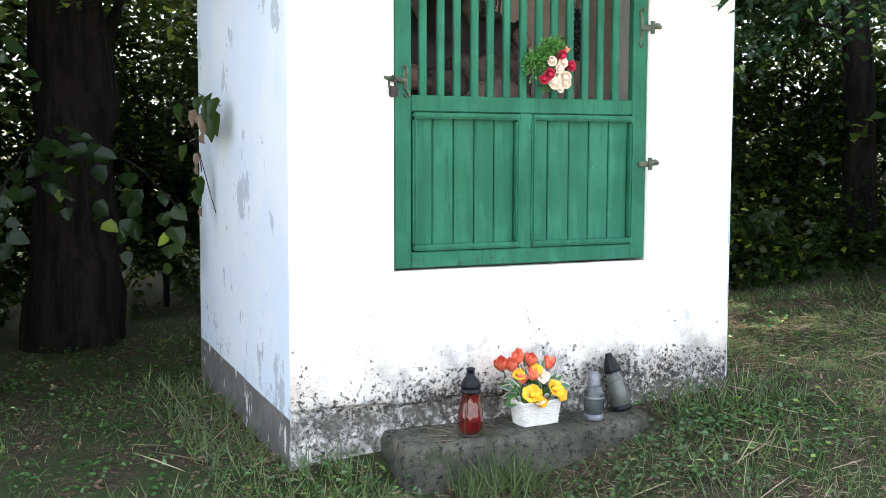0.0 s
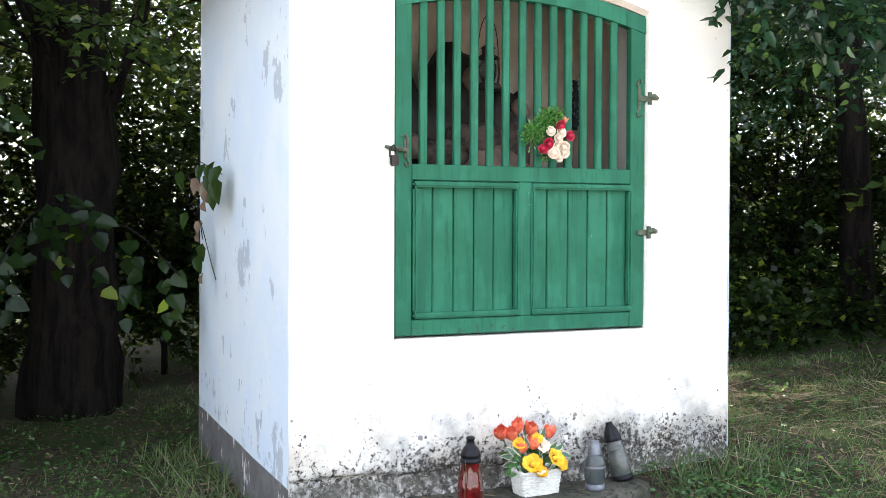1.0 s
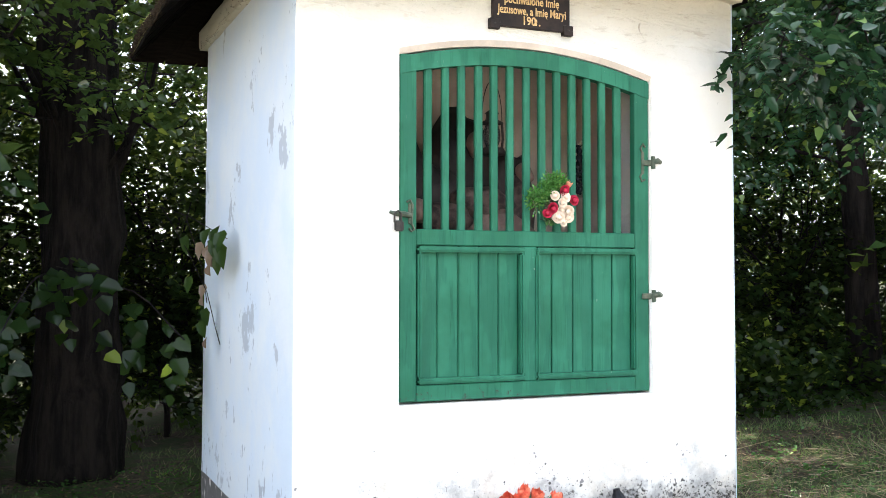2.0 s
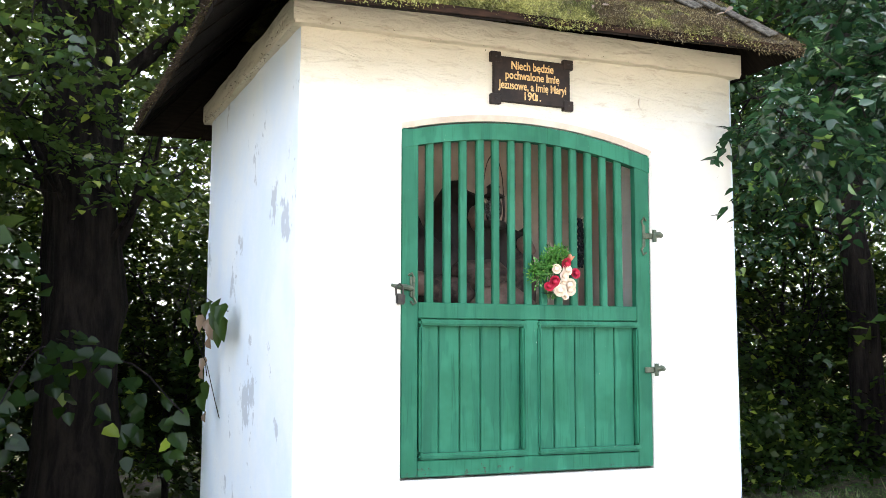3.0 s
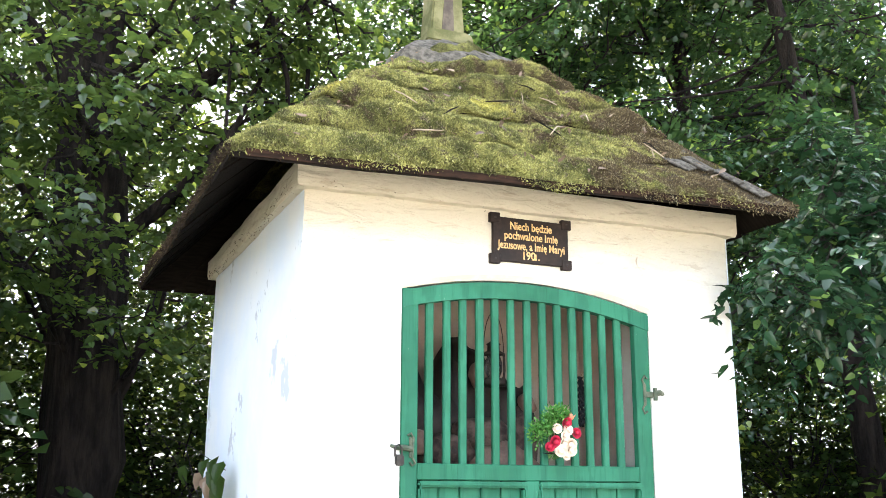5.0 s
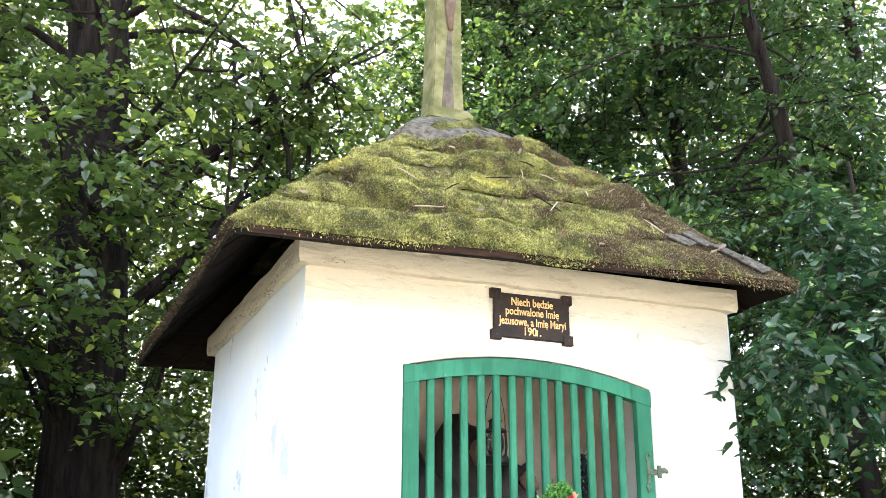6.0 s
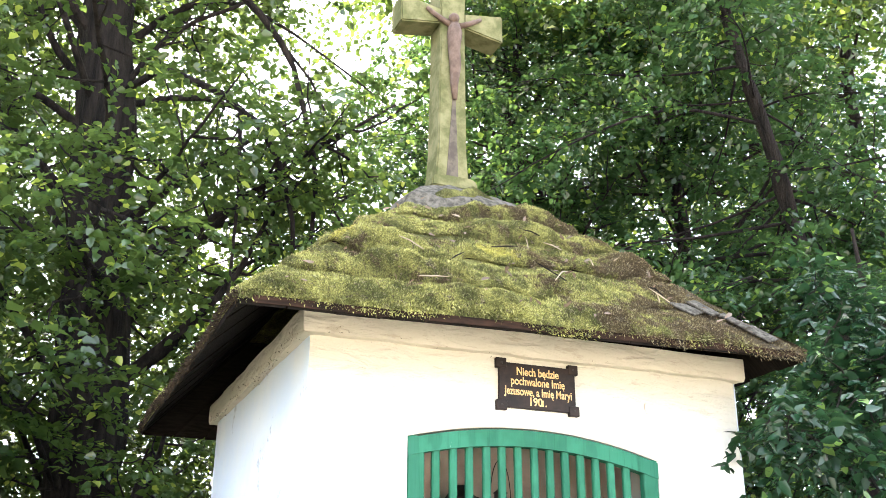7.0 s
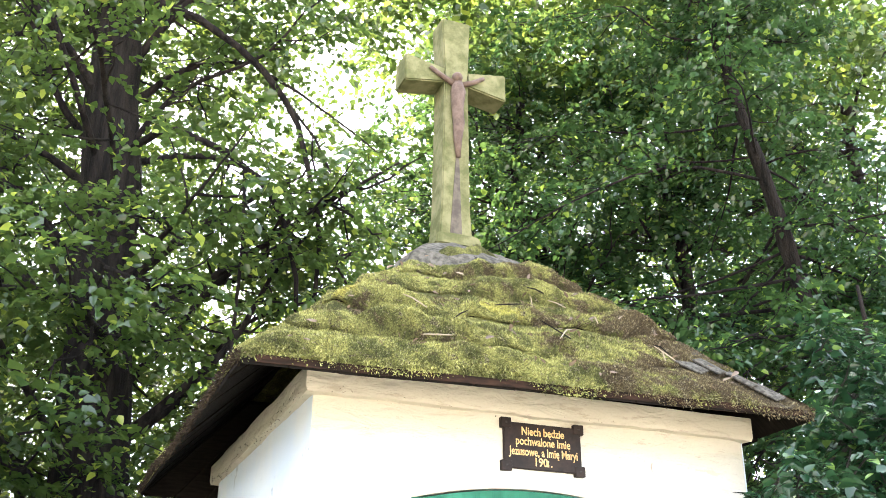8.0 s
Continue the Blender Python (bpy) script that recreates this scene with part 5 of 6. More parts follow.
M["tulip"] = petal_color("tulip_red", (0.66, 0.075, 0.04), (0.86, 0.25, 0.14))
M["yellow"] = petal_color("yellow_petal", (0.72, 0.34, 0.010), (0.82, 0.55, 0.04))
M["cream"] = petal_color("cream_petal", (0.72, 0.56, 0.42), (0.82, 0.72, 0.60))
M["crimson"] = petal_color("crimson_petal", (0.30, 0.008, 0.03), (0.50, 0.02, 0.06))
M["stem"] = petal_color("stem_green", (0.03, 0.09, 0.02), (0.06, 0.16, 0.035))
M["sprig"] = leaf("box_sprig", (0.06, 0.20, 0.035), (0.14, 0.36, 0.08), (0.28, 0.46, 0.12), 0.4, 0.2)
M["variegated"] = petal_color("grey_green_leaf", (0.05, 0.13, 0.075), (0.12, 0.22, 0.15))
M["wicker"] = simple("white_wicker", (0.66, 0.64, 0.60), (0.80, 0.79, 0.76), 40, 0.6, bump=0.4, depth=0.002)


def cup(bm, m, r, h, petals=6, open_=0.0):
    """A flower of overlapping curved petals."""
    for layer in range(2):
        for k in range(petals // 2):
            a0 = 2 * math.pi * (k + 0.5 * layer) / (petals // 2) + rnd.uniform(-0.2, 0.2)
            tall, bulge = rnd.uniform(0.8, 1.15), rnd.uniform(0.82, 1.12)
            rows = []
            for i in range(5):
                t = i / 4
                rad = bulge * r * (0.25 + math.sin(math.pi * (0.12 + 0.62 * t)) * 0.85) * (1 - 0.12 * layer) + open_ * r * t * t
                half = (0.95 * math.sin(math.pi * min(0.15 + 0.8 * t, 0.97))) * math.pi / (petals // 2) * 1.15
                rows.append([bm.verts.new(m @ Vector((rad * math.cos(a0 + half * s), rad * math.sin(a0 + half * s), tall * h * t - open_ * h * 0.3 * t * t + 0.12 * h * t * math.sin(7 * a0 + 3 * s)))) for s in (-1, -0.4, 0.4, 1)])
            for a, b in zip(rows, rows[1:]):
                for j in range(3):
                    bm.faces.new((a[j], a[j + 1], b[j + 1], b[j]))


def rose(bm, m, r):
    """A rose head: whorls of curled petals, tighter towards the middle."""
    bmesh.ops.create_icosphere(bm, subdivisions=1, radius=r * 0.55, matrix=m @ Matrix.Translation((0, 0, r * 0.50)))
    for layer, (q, h) in enumerate(((1.0, 0.50), (0.80, 0.72), (0.58, 0.88), (0.38, 1.0))):
        for k in range(5 - layer // 2):
            a0 = 2 * math.pi * (k + 0.37 * layer) / (5 - layer // 2)
            rows = []
            for t in (0, 0.4, 0.8, 1.0):
                rad = r * q * (0.35 + 0.65 * t ** 0.7) * (1.06 if t == 1 else 1)
                rows.append([bm.verts.new(m @ Vector((rad * math.cos(a0 + s * 0.72), rad * math.sin(a0 + s * 0.72), r * (h * t - (0.10 if t == 1 else 0) - 0.08 * s * s)))) for s in (-1, -0.35, 0.35, 1)])
            for a, b in zip(rows, rows[1:]):
                for j in range(3):
                    bm.faces.new((a[j], a[j + 1], b[j + 1], b[j]))


def build_bouquet():
    ob = thing("bouquet", "bouquet of cream and crimson roses tied to the green gate bars", "flowers")
    ob.matrix_world = pose(1.118, -0.002, 1.505) @ Matrix.Scale(0.80, 4)

    def spot(zx, zy):
        return ((900 + zx / 3 - 982) * 0.0032, 0.0, (603 - 400 - zy / 3) * 0.00243 - 0.015)

    cream = ((245, 395), (305, 400), (285, 440), (280, 485), (320, 490), (265, 535), (325, 530), (290, 565))
    red = ((230, 475), (205, 515), (355, 420), (296, 352))
    for spots, mat, r in ((cream, "cream", 0.030), (red, "crimson", 0.030)):
        for zx, zy in spots:
            x, y, z = spot(zx, zy)
            d = -0.045 - 0.012 * rnd.random()
            bm = bmesh.new()
            rose(bm, pose(x, d, z, 90 + rnd.uniform(-20, 20), 0, rnd.uniform(-25, 25)) @ pose(0, 0, 0, 0, 0, rnd.uniform(0, 70)), r * rnd.uniform(0.85, 1.1))
            part("rose", bm, M[mat], ob, smooth=True)
            part("stem", tube(bmesh.new(), [(x, d + 0.004, z), (x * 0.6, -0.012, z * 0.6 - 0.0), (0.0, -0.006, 0.0)], 0.002, 5), M["stem"], ob)
    bm = bmesh.new()
    x, y, z = spot(325, 335)
    cup(bm, pose(x, -0.04, z, 20, 20, 0), 0.016, 0.04, 6, 0.3)
    part("bud", bm, petal_color("salmon_petal", (0.55, 0.16, 0.10), (0.65, 0.30, 0.18)), ob, "salmon bud", smooth=True)
    n = 1300
    heads = [spot(*p) for p in ((235, 300), (270, 300), (200, 340), (245, 345), (165, 400), (130, 410), (190, 400), (215, 385), (150, 440), (285, 290))]
    c = np.array([heads[i % len(heads)] for i in range(n)])
    o = spread(n) * np.array([0.020, 0.013, 0.020])
    base = c + o + np.array([0, -0.035, 0])
    me = leaves("sprig", base, o + np.array([0, -0.01, 0.006]), spread(n), RNG.uniform(0.012, 0.022, n), M["sprig"], width=0.75, fold=0.15)
    tagged(part("sprig", me, None, ob, "small bright green leaves"), kind="stuff")
    for h in heads:
        part("stem", tube(bmesh.new(), [(h[0], -0.03, h[2]), (h[0] * 0.5, -0.012, h[2] * 0.5), (-0.02, -0.006, 0.0)], 0.0018, 5), M["stem"], ob)
    part("tie", tube(bmesh.new(), [(-0.06, 0.0, 0.035), (-0.045, -0.012, 0.03), (0.0, -0.014, 0.034), (0.03, -0.004, 0.04)], 0.002, 5), M["black"], ob, "black wire tie")


build_bouquet()


# ---- things on the step ----
TOP = 0.114
M["bronze"] = simple("dull_bronze", (0.05, 0.035, 0.015), (0.16, 0.10, 0.04), 60, 0.45, 0.6, bump=0)


def ribs(bm, n, depth, z0, z1):
    for v in bm.verts:
        if z0 < v.co.z < z1:
            a = math.atan2(v.co.y, v.co.x)
            k = 1 + depth * math.cos(n * a)
            v.co.x *= k
            v.co.y *= k


def build_red_lantern():
    ob = thing("red_grave_lantern", "red glass grave lantern with black lid and gilt wire holder", "grave lantern", "lanterns on the step", at=(0.686, -0.185, TOP - 0.002), turn=20)
    part("base", lathe(bmesh.new(), [(0, 0), (0.040, 0), (0.042, 0.006), (0.036, 0.014), (0, 0.014)], 28), M["dark_iron"], ob, smooth=True)
    bm = lathe(bmesh.new(), [(0.034, 0.012), (0.046, 0.028), (0.051, 0.055), (0.048, 0.09), (0.040, 0.13), (0.036, 0.165), (0.037, 0.178)], 64)
    ribs(bm, 8, 0.03, 0.02, 0.16)
    s = Shader("ruby_glass")
    s.plug(s.bsdf.inputs["Transmission Weight"], 0.0)
    s.plug(s.bsdf.inputs["Coat Weight"], 1.0)
    part("glass", bm, s.done(s.mix(s.ramp(s.noise(30, 4), 0.4, 0.7), (0.07, 0.002, 0.004), (0.15, 0.005, 0.007)), 0.10), ob, "glossy ruby red glass", smooth=True)
    part("lid", lathe(bmesh.new(), [(0.040, 0.176), (0.044, 0.180), (0.044, 0.187), (0.039, 0.190), (0.039, 0.200), (0.042, 0.203), (0.040, 0.212), (0.030, 0.231), (0.020, 0.245), (0.0155, 0.249), (0.0155, 0.266), (0.018, 0.268), (0.018, 0.275), (0.010, 0.280), (0, 0.281)], 28), M["black"], ob, "black plastic lid", smooth=True)
    for k in range(4):
        a = 2 * math.pi * k / 4 + 0.4
        c, q = math.cos(a), math.sin(a)
        pts = [(r * c, r * q, z) for r, z in ((0.042, 0.004), (0.056, 0.012), (0.058, 0.05), (0.052, 0.10), (0.046, 0.15), (0.050, 0.178), (0.054, 0.186), (0.050, 0.19))]
        part("wire", tube(bmesh.new(), pts, 0.0018, 6), M["bronze"], ob, "dull bronze wire strut")


def build_grey_lantern():
    ob = thing("grey_grave_lantern", "small clear glass grave lantern with grey metal lid", "grave lantern", "lanterns on the step", at=(1.275, -0.165, TOP - 0.002))
    part("base", lathe(bmesh.new(), [(0, 0), (0.042, 0), (0.044, 0.008), (0.041, 0.03), (0, 0.03)], 28), M["grey_metal"], ob, smooth=True)
    bm = lathe(bmesh.new(), [(0.036, 0.028), (0.043, 0.05), (0.044, 0.085), (0.042, 0.12), (0.034, 0.145), (0.026, 0.155)], 48)
    ribs(bm, 12, 0.02, 0.03, 0.15)
    part("glass", bm, glass("smoky_glass", (0.20, 0.235, 0.24), 0.15), ob, "ribbed clear glass", smooth=True)
    part("candle", lathe(bmesh.new(), [(0, 0.03), (0.030, 0.03), (0.030, 0.10), (0, 0.102)], 20), simple("grey_wax", (0.09, 0.10, 0.10), (0.16, 0.17, 0.17), 20, 0.6), ob, smooth=True)
    part("band", lathe(bmesh.new(), [(0.0445, 0.094), (0.0465, 0.097), (0.0465, 0.103), (0.0445, 0.106)], 28), M["grey_metal"], ob, smooth=True)
    part("lid", lathe(bmesh.new(), [(0.030, 0.150), (0.032, 0.156), (0.027, 0.165), (0.026, 0.185), (0.022, 0.198), (0.018, 0.200), (0.018, 0.210), (0, 0.212)], 28), M["grey_metal"], ob, "dull grey lid", smooth=True)


def build_leaning_lantern():
    ob = thing("leaning_grave_lantern", "tall clear grave lantern with black lid leaning against the wall", "grave lantern", "lanterns on the step")
    ob.matrix_world = pose(1.475, -0.075, TOP + 0.004, -10, -11, 0)
    part("base", lathe(bmesh.new(), [(0, 0), (0.046, 0), (0.048, 0.008), (0.044, 0.022), (0, 0.022)], 28), M["black"], ob, smooth=True)
    bm = lathe(bmesh.new(), [(0.040, 0.02), (0.045, 0.04), (0.042, 0.09), (0.036, 0.14), (0.032, 0.175)], 40)
    part("glass", bm, glass("clear_glass", (0.28, 0.30, 0.28), 0.1), ob, "clear glass body", smooth=True)
    part("candle", lathe(bmesh.new(), [(0, 0.022), (0.030, 0.022), (0.029, 0.13), (0, 0.132)], 20), simple("white_wax", (0.16, 0.16, 0.14), (0.30, 0.29, 0.26), 20, 0.6), ob, "white candle", smooth=True)
    part("lid", lathe(bmesh.new(), [(0.038, 0.172), (0.040, 0.182), (0.034, 0.205), (0.022, 0.235), (0.016, 0.245), (0.016, 0.256), (0, 0.258)], 8), M["black"], ob, "black pointed lid")


def build_basket():
    ob = thing("flower_basket", "white wicker basket with artificial red tulips and yellow flowers", "flower basket", at=(1.025, -0.105, TOP - 0.002), turn=4)
    hx, hy, h = 0.098, 0.060, 0.098

    def rim(a, k):
        # rounded rectangle that widens upwards
        c, s = math.cos(a), math.sin(a)
        q = (abs(c) ** 5 + abs(s) ** 5) ** (-1 / 5)
        return Vector((hx * k * q * c, hy * k * q * s, 0))

    n = 44
    part("bottom", block((-hx * 0.84, -hy * 0.84, 0.0), (hx * 0.84, hy * 0.84, 0.006)), M["wicker"], ob)
    for i in range(11):
        z = 0.006 + i * 0.0085
        k = 0.87 + 0.13 * z / h
        pts = []
        for j in range(n * 2 + 1):
            a = 2 * math.pi * j / (n * 2)
            pts.append(rim(a, k) * (1 + 0.035 * math.cos(n * a / 2 * 1.0 + math.pi * i)) + Vector((0, 0, z + 0.002 * shift((a, i, 0), 2))))
        part("strand", tube(bmesh.new(), pts, 0.0052, 5), M["wicker"], ob)
    for j in range(22):
        a = 2 * math.pi * (j + 0.5) / 22
        part("stake", tube(bmesh.new(), [rim(a, 0.87) + Vector((0, 0, 0.0)), rim(a, 1.0) + Vector((0, 0, h))], 0.003, 5), M["wicker"], ob)
    part("rim", tube(bmesh.new(), [rim(2 * math.pi * j / 60, 1.01) + Vector((0, 0, h + 0.003 * math.sin(j * 1.3))) for j in range(61)], 0.0075, 6), M["wicker"], ob)
    part("moss_filling", lathe(bmesh.new(), [(0, 0.085), (0.05, 0.088), (0.085, 0.080)], 20, squash=0.6), M["stem"], ob)
    k = 0.00222

    def at(zx, zy, y=0.0):
        """Places of the flowers over the basket, across and up."""
        return Vector(((zx - 640) / 2.05 * k + 0.0, y, (372 - zy) / 2.05 * k))

    def stalk(p):
        part("stem", tube(bmesh.new(), [(p.x * 0.45, p.y * 0.3, 0.08), (p.x * 0.8, p.y * 0.8, 0.08 + (p.z - 0.08) * 0.55), p], 0.0026, 5), M["stem"], ob)

    for zx, zy, tilt in ((495, 145, -35), (556, 128, -10), (527, 150, -20), (613, 196, 5), (697, 165, 20), (575, 205, -25), (612, 140, 0)):
        p = at(zx, zy, rnd.uniform(-0.03, 0.02))
        bm = bmesh.new()
        cup(bm, pose(p.x, p.y, p.z, rnd.uniform(-5, 30), tilt, 0) @ pose(0, 0, 0, 0, 0, rnd.uniform(0, 60)), 0.026, 0.054, 6)
        part("tulip", bm, M["tulip"], ob, "orange-red tulip", smooth=True)
        stalk(p)
    for zx, zy, tilt, size in ((590, 250, -20, 0.027), (688, 236, 20, 0.027), (716, 256, 30, 0.021), (548, 172, -20, 0.018), (628, 160, 10, 0.018), (655, 190, 0, 0.02), (622, 280, 10, 0.022)):
        p = at(zx, zy, -0.055 if zy > 220 else -0.02)
        bm = bmesh.new()
        cup(bm, pose(p.x, p.y, p.z, rnd.uniform(45, 70), tilt, 0) @ pose(0, 0, 0, 0, 0, rnd.uniform(0, 60)), size * 0.85, size * 1.15, 6, 1.1)
        bmesh.ops.create_icosphere(bm, subdivisions=2, radius=size * 0.42, matrix=pose(p.x, p.y - size * 0.25, p.z + size * 0.15))
        part("yellow_flower", bm, M["yellow"] if zx not in (655,) else M["cream"], ob, "open yellow flower", smooth=True)
        stalk(p)
    filler = [(rnd.uniform(505, 745), rnd.uniform(190, 285), rnd.uniform(-0.05, 0.05), rnd.uniform(0.0, 0.05)) for _ in range(46)]
    for zx, zy, tx, tz in filler:
        p = at(zx, zy, rnd.uniform(-0.045, 0.03))
        me = leaves("leaf", np.array([[p.x - tx * 0.5, p.y, p.z - tz * 0.5]]), np.array([[tx, rnd.uniform(-0.03, 0.01), tz]]), np.array([[rnd.uniform(-0.6, 0.6), -1, 0.5]]), np.array([rnd.uniform(0.04, 0.06)]), M["stem"], width=0.4, fold=0.25)
        part("leaf", me, None, ob)
    for zx, zy, tx, tz in ((735, 205, 0.05, 0.035), (745, 225, 0.055, 0.005), (760, 232, 0.05, -0.012), (530, 230, -0.04, 0.01), (510, 195, -0.035, 0.03), (640, 240, 0.0, 0.05), (660, 150, 0.012, 0.05), (590, 130, -0.01, 0.05), (545, 200, -0.03, 0.03), (700, 200, 0.03, 0.04), (520, 250, -0.05, -0.005), (565, 235, -0.03, 0.03), (610, 245, -0.01, 0.045), (665, 225, 0.02, 0.045), (720, 245, 0.05, 0.015), (500, 215, -0.05, 0.012), (580, 170, -0.015, 0.05), (640, 185, 0.01, 0.05), (680, 195, 0.02, 0.05)):
        p = at(zx, zy, rnd.uniform(-0.04, 0.02))
        me = leaves("leaf", np.array([[p.x - tx * 0.5, p.y, p.z - tz * 0.5]]), np.array([[tx, -0.01, tz]]), np.array([[rnd.uniform(-0.4, 0.4), -1, 0.5]]), np.array([0.062]), M["variegated"], width=0.42, fold=0.2)
        lf = part("leaf", me, None, ob, "grey-green leaf with pale margin")
        # pale margin: a slightly larger leaf just behind
        me = leaves("leaf_margin", np.array([[p.x - tx * 0.53, p.y + 0.002, p.z - tz * 0.53]]), np.array([[tx, -0.01, tz]]), np.array([[0.1, -1, 0.5]]), np.array([0.066]), M["cream"], width=0.52, fold=0.2)
        part("leaf_margin", me, None, lf)


build_red_lantern()
build_grey_lantern()
build_leaning_lantern()
build_basket()


# ---- dry bits on the step ----
def build_step_straw():
    r = random.Random(31)
    for _ in range(26):
        x, y = r.uniform(0.45, 1.5), r.uniform(-0.24, -0.02)
        a, h = r.uniform(0, math.pi), r.uniform(0.015, 0.06)
        d = Vector((math.cos(a), math.sin(a), 0)) * h
        p = Vector((x, y, 0.1165))
        if y - abs(d.y) < -0.25 or y + abs(d.y) > -0.01:
            continue
        ob = new("straw_stalk", mesh_from(tube(bmesh.new(), [p - d, p + Vector((0, 0, 0.003)), p + d], 0.0013, 4), "straw_stalk", M["straw"]))
        tagged(ob, "dry straw stalk lying on the stone step", "straw", "straw on the step")


build_step_straw()


# ---- creeper at the back corner of the side wall ----
def build_creeper():
    ob = thing("creeper", "creeper with green and withered leaves at the side wall", "creeper", at=(-0.03, 1.17, 0.73))
    r = random.Random(5)
    stems = [[(-0.20, 0.9, 0.95), (-0.10, 0.55, 0.88), (-0.05, 0.2, 0.80), (-0.025, -0.10, 0.74)], [(-0.20, 0.9, 0.95), (-0.12, 0.5, 0.70), (-0.05, 0.30, 0.48), (-0.02, 0.22, 0.30), (-0.015, 0.12, 0.22)], [(-0.12, 0.55, 0.88), (-0.06, 0.38, 0.60), (-0.04, 0.35, 0.42)]]
    for line in stems:
        part("stem", tube(bmesh.new(), line, 0.0022, 5), M["bark"], ob)
    spots = [((-0.05, 0.02, 0.76), 0.13, "shrub"), ((-0.05, -0.10, 0.72), 0.13, "shrub"), ((-0.07, 0.16, 0.80), 0.10, "shrub"), ((-0.05, -0.05, 0.66), 0.10, "shrub"),
             ((-0.06, 0.22, 0.72), 0.10, "dry"), ((-0.05, 0.15, 0.66), 0.09, "dry"), ((-0.07, 0.30, 0.74), 0.10, "dry"), ((-0.05, 0.34, 0.52), 0.08, "dry"), ((-0.06, 0.38, 0.46), 0.08, "dry"), ((-0.05, 0.27, 0.62), 0.08, "dry"),
             ((-0.05, 0.30, 0.40), 0.10, "shrub"), ((-0.06, 0.36, 0.34), 0.11, "shrub"), ((-0.10, 0.45, 0.56), 0.10, "shrub"), ((-0.12, 0.52, 0.78), 0.11, "shrub"), ((-0.05, 0.32, 0.24), 0.07, "dry"), ((-0.06, -0.02, 0.80), 0.11, "shrub"), ((-0.045, -0.14, 0.78), 0.12, "shrub"), ((-0.06, 0.08, 0.70), 0.10, "dry")]
    for (x, y, z), s, m in spots:
        me = leaves("leaf", np.array([[x, y, z]]), np.array([[r.uniform(-0.3, 0), r.uniform(-0.9, 0.2), -0.7]]), np.array([[-1, -0.6, r.uniform(-0.2, 0.5)]]), np.array([s]), M[m], width=0.9, fold=0.25)
        part("leaf", me, None, ob, "withered brown leaf" if m == "dry" else "green leaf")


build_creeper()


# ---- grass, weeds and litter ----
def free_ground(p):
    """True where nothing is built."""
    house = (p[:, 0] > -0.02) & (p[:, 0] < W + 0.02) & (p[:, 1] > -0.01) & (p[:, 1] < D + 0.05)
    step = (p[:, 0] > 0.36) & (p[:, 0] < 1.6) & (p[:, 1] > -0.29) & (p[:, 1] < 0.03)
    return ~house & ~step


def scatter(n, lo, hi, seed, patch=0.0, bias=0.0):
    rng = np.random.default_rng(seed)
    p = rng.uniform(lo, hi, (n, 2))
    p = p[free_ground(p)]
    if patch:
        k = np.array([noise.noise(Vector((x * 1.7, y * 1.7, seed))) for x, y in p])
        p = p[k + rng.normal(0, 0.15, len(p)) > bias]
    z = np.array([height(x, y) for x, y in p])
    return np.column_stack([p, z])


def blades(name, label, category, base, tall, mat, width=0.07, lean=0.45, seed=1):
    rng = np.random.default_rng(seed)
    n = len(base)
    way = np.column_stack([rng.normal(0, lean, (n, 2)), np.ones(n)])
    ob = new(name, leaves(name, base - np.array([0, 0, 0.005]), way, rng.normal(0, 1, (n, 3)) * np.array([1, 1, 0.1]), rng.uniform(*tall, n), mat, width=width, fold=0.3, shape=(0.12, 0.6)))
    return tagged(ob, label, category, kind="stuff")


near = np.concatenate([scatter(26000, (-2.2, -1.6), (4.6, 2.0), 1, 1, -0.12), scatter(22000, (-3.0, 1.0), (8.0, 6.5), 2, 1, -0.1)])
near = near[(near[:, 0] > -0.1) | ((near[:, 1] < -0.25) & (near[:, 0] > -0.7)) | (np.arange(len(near)) % 4 == 0)]     # bare earth in the deep shade beside the wall
blades("grass", "thin uncut green grass in shade before the chapel", "grass", near, (0.03, 0.085), M["grass"], 0.055, 0.7, 3)
blades("tall_grass", "taller grass blades along the step and wall", "grass",
       np.concatenate([scatter(260, (0.55, -0.48), (0.90, -0.28), 4), scatter(700, (-0.9, -0.7), (0.30, -0.05), 5), scatter(260, (1.6, -0.35), (2.3, 0.0), 6), scatter(350, (-0.35, 0.0), (-0.02, 2.0), 7), scatter(900, (-2.0, -1.3), (4.2, -0.4), 8)]), (0.07, 0.19), M["grass"], 0.032, 0.5, 9)
straw = scatter(380, (-0.4, -1.5), (5.0, 1.6), 12)
blades("straw", "dry pale grass stalks lying on the ground", "straw", straw + np.array([0, 0, 0.03]), (0.08, 0.34), M["straw"], 0.013, 5.0, 13)

bits = scatter(6500, (-0.3, -1.4), (4.0, 1.2), 14)
blades("straw_bits", "short bits of dry grass on the bare earth", "straw", bits + np.array([0, 0, 0.012]), (0.02, 0.075), M["straw"], 0.05, 6.0, 15)


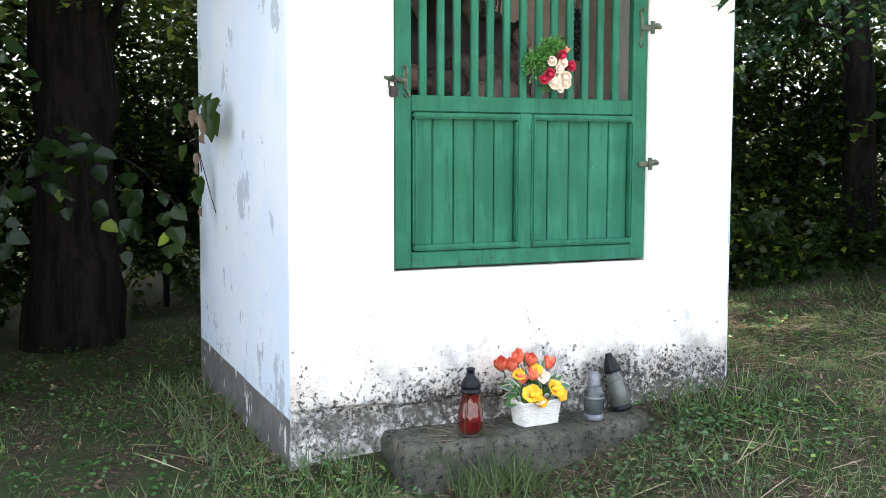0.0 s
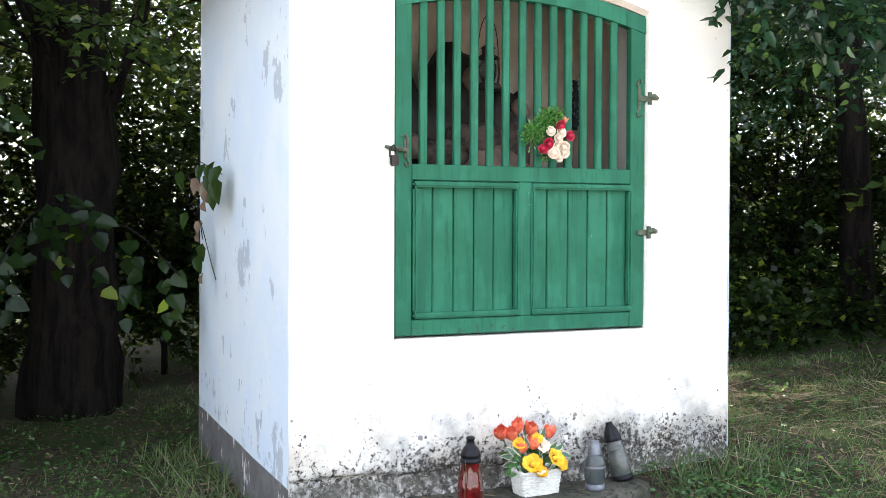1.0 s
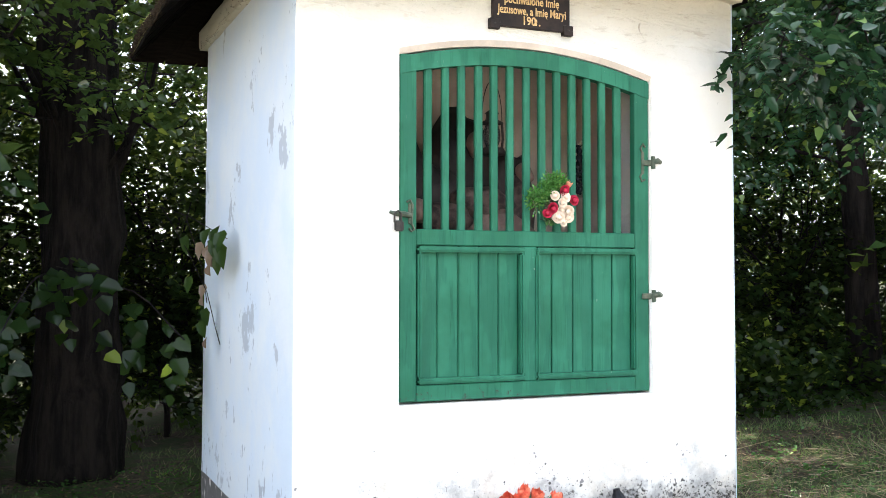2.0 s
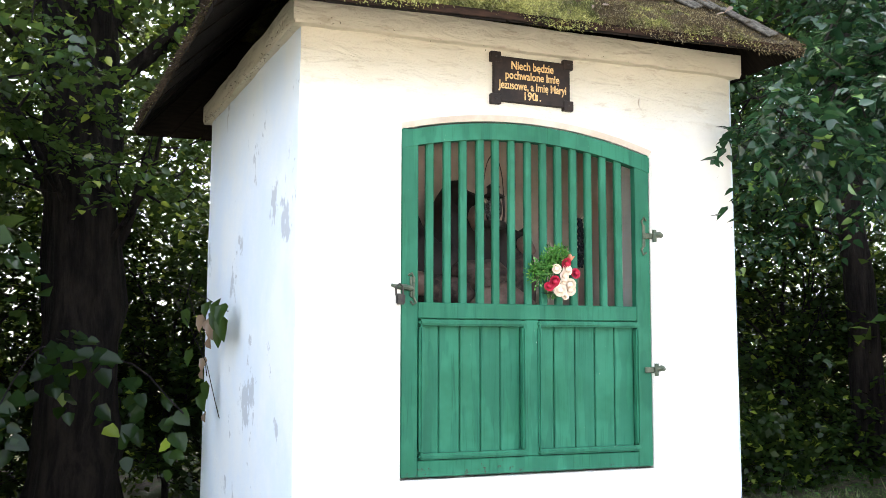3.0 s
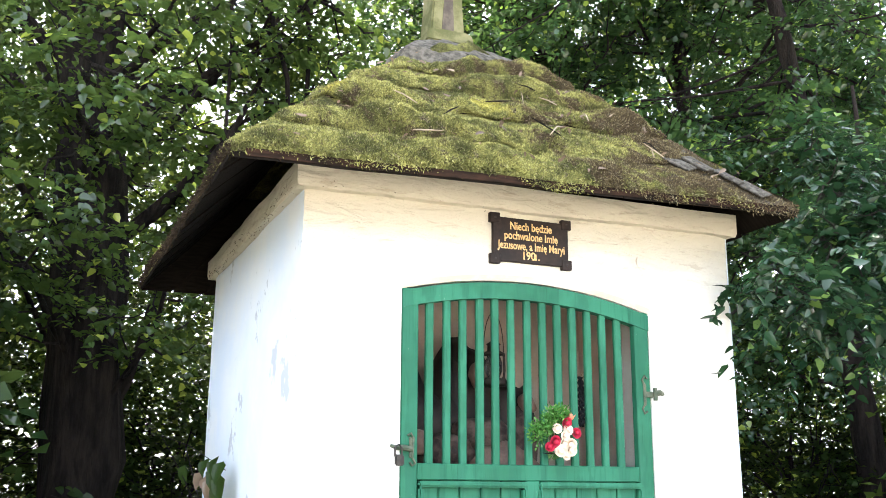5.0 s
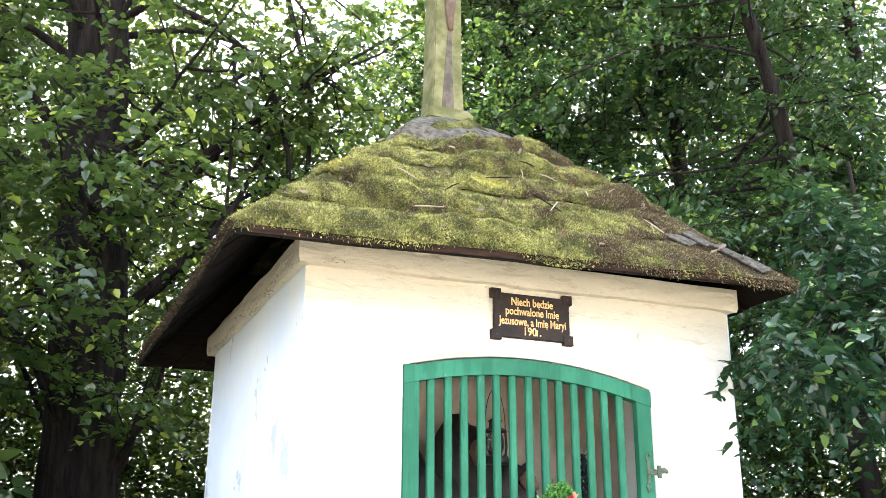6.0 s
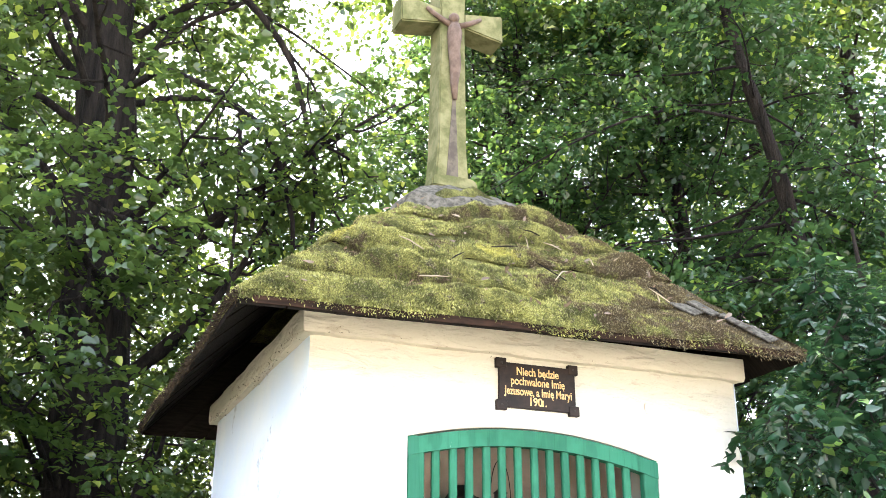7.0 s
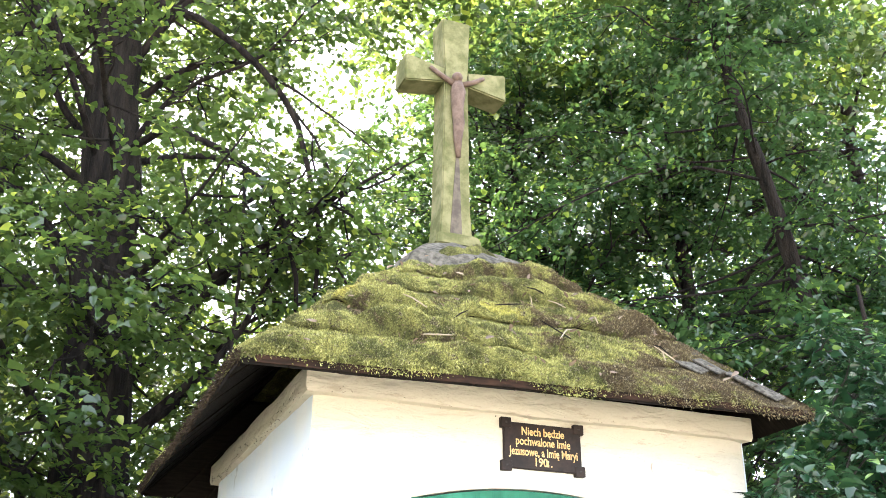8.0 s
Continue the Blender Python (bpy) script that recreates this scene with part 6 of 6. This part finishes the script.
def build_weeds():
    rng = np.random.default_rng(17)
    c = np.concatenate([scatter(620, (-2.2, -1.4), (0.2, 3.8), 18), scatter(620, (1.3, -1.4), (5.5, 3.5), 19), scatter(90, (1.55, -0.5), (2.5, -0.02), 20), scatter(60, (-0.5, -0.5), (0.4, -0.03), 21), scatter(60, (0.9, -0.9), (2.2, -0.38), 22)])
    k = 11
    base = np.repeat(c, k, 0) + rng.normal(0, 1, (len(c) * k, 3)) * np.array([0.05, 0.05, 0]) 
    base[:, 2] += rng.uniform(0.005, 0.06, len(base))
    n = len(base)
    way = np.column_stack([rng.normal(0, 1, (n, 2)), rng.uniform(-0.2, 0.5, n)])
    face = np.column_stack([rng.normal(0, 0.35, (n, 2)), np.ones(n)])
    ob = new("weeds", leaves("weeds", base, way, face, rng.uniform(0.012, 0.036, n), M["weed"], width=0.75))
    tagged(ob, "low broad-leaved weeds among the grass", "weeds", kind="stuff")
    lit = np.concatenate([scatter(1500, (-2.2, -0.9), (0.0, 4.0), 23), scatter(4200, (-0.4, -1.3), (4.5, 2.0), 24), scatter(900, (-0.2, -0.7), (1.8, -0.02), 25)])
    n = len(lit)
    lit[:, 2] += rng.uniform(0.004, 0.03, n)
    way = np.column_stack([rng.normal(0, 1, (n, 2)), rng.normal(0, 0.15, n)])
    face = np.column_stack([rng.normal(0, 0.3, (n, 2)), np.ones(n)])
    ob = new("leaf_litter", leaves("leaf_litter", lit, way, face, rng.uniform(0.012, 0.042, n), M["dry"], width=0.5))
    tagged(ob, "brown fallen leaves on the ground", "litter", kind="stuff")


build_weeds()


# ---- cobwebs and crumbs under the cornice ----
def build_crumbs():
    rng = np.random.default_rng(41)
    n = 230
    t = rng.uniform(0, D, n)
    base = np.column_stack([np.full(n, -0.042) + rng.normal(0, 0.006, n), t, 2.572 + rng.normal(0, 0.014, n) + 0.02 * np.sin(7 * t)])
    k = rng.random(n) < 0.10
    base[k] = np.column_stack([rng.uniform(0, 1, k.sum()) ** 2 * 1.6, np.full(k.sum(), -0.044), 2.572 + rng.normal(0, 0.012, k.sum())])
    me = leaves("cobweb_crumbs", base, rng.normal(0, 1, (n, 3)), rng.normal(0, 1, (n, 3)), rng.uniform(0.004, 0.013, n), M["bark"], width=0.3)
    tagged(part("cobweb_crumbs", me, None, chapel, "dark crumbs and cobwebs under the cornice"), kind="stuff")


build_crumbs()


# ---- fallen twigs and leaves on the roof ----
def build_roof_litter():
    rng = random.Random(9)
    for _ in range(16):
        u, v = rng.uniform(0.15, 0.85), rng.uniform(0.08, 0.7)
        p = roof_point(0, u, v) + Vector((0, -0.02, 0.085))
        a = rng.uniform(0, math.pi)
        q = Vector((math.cos(a), 0.75 * math.sin(a), 0.65 * math.sin(a))) * rng.uniform(0.04, 0.10)
        ob = new("twig", mesh_from(tube(bmesh.new(), [p - q, p + Vector((0, 0, rng.uniform(0.0, 0.02))), p + q], [0.0025, 0.0035, 0.002], 5), "twig", M["straw"] if rng.random() < 0.5 else M["bark"]))
        tagged(ob, "small dry twig lying on the mossy roof", "twig", "twigs on the roof")
    n = 130
    base = np.array([tuple(roof_point(0, rng.uniform(0.05, 0.95), 0.85 * (1 - math.sqrt(rng.random()))) + Vector((0, -0.01, 0.07))) for _ in range(n)])
    ob = new("roof_leaf_litter", leaves("roof_leaf_litter", base, spread(n) * np.array([1, 0.7, 0.4]), np.array([0, -0.7, 1.0]) + spread(n, 0.3), RNG.uniform(0.02, 0.05, n), M["dry"], width=0.55))
    tagged(ob, "withered leaves caught in the roof moss", "litter", kind="stuff")


build_roof_litter()
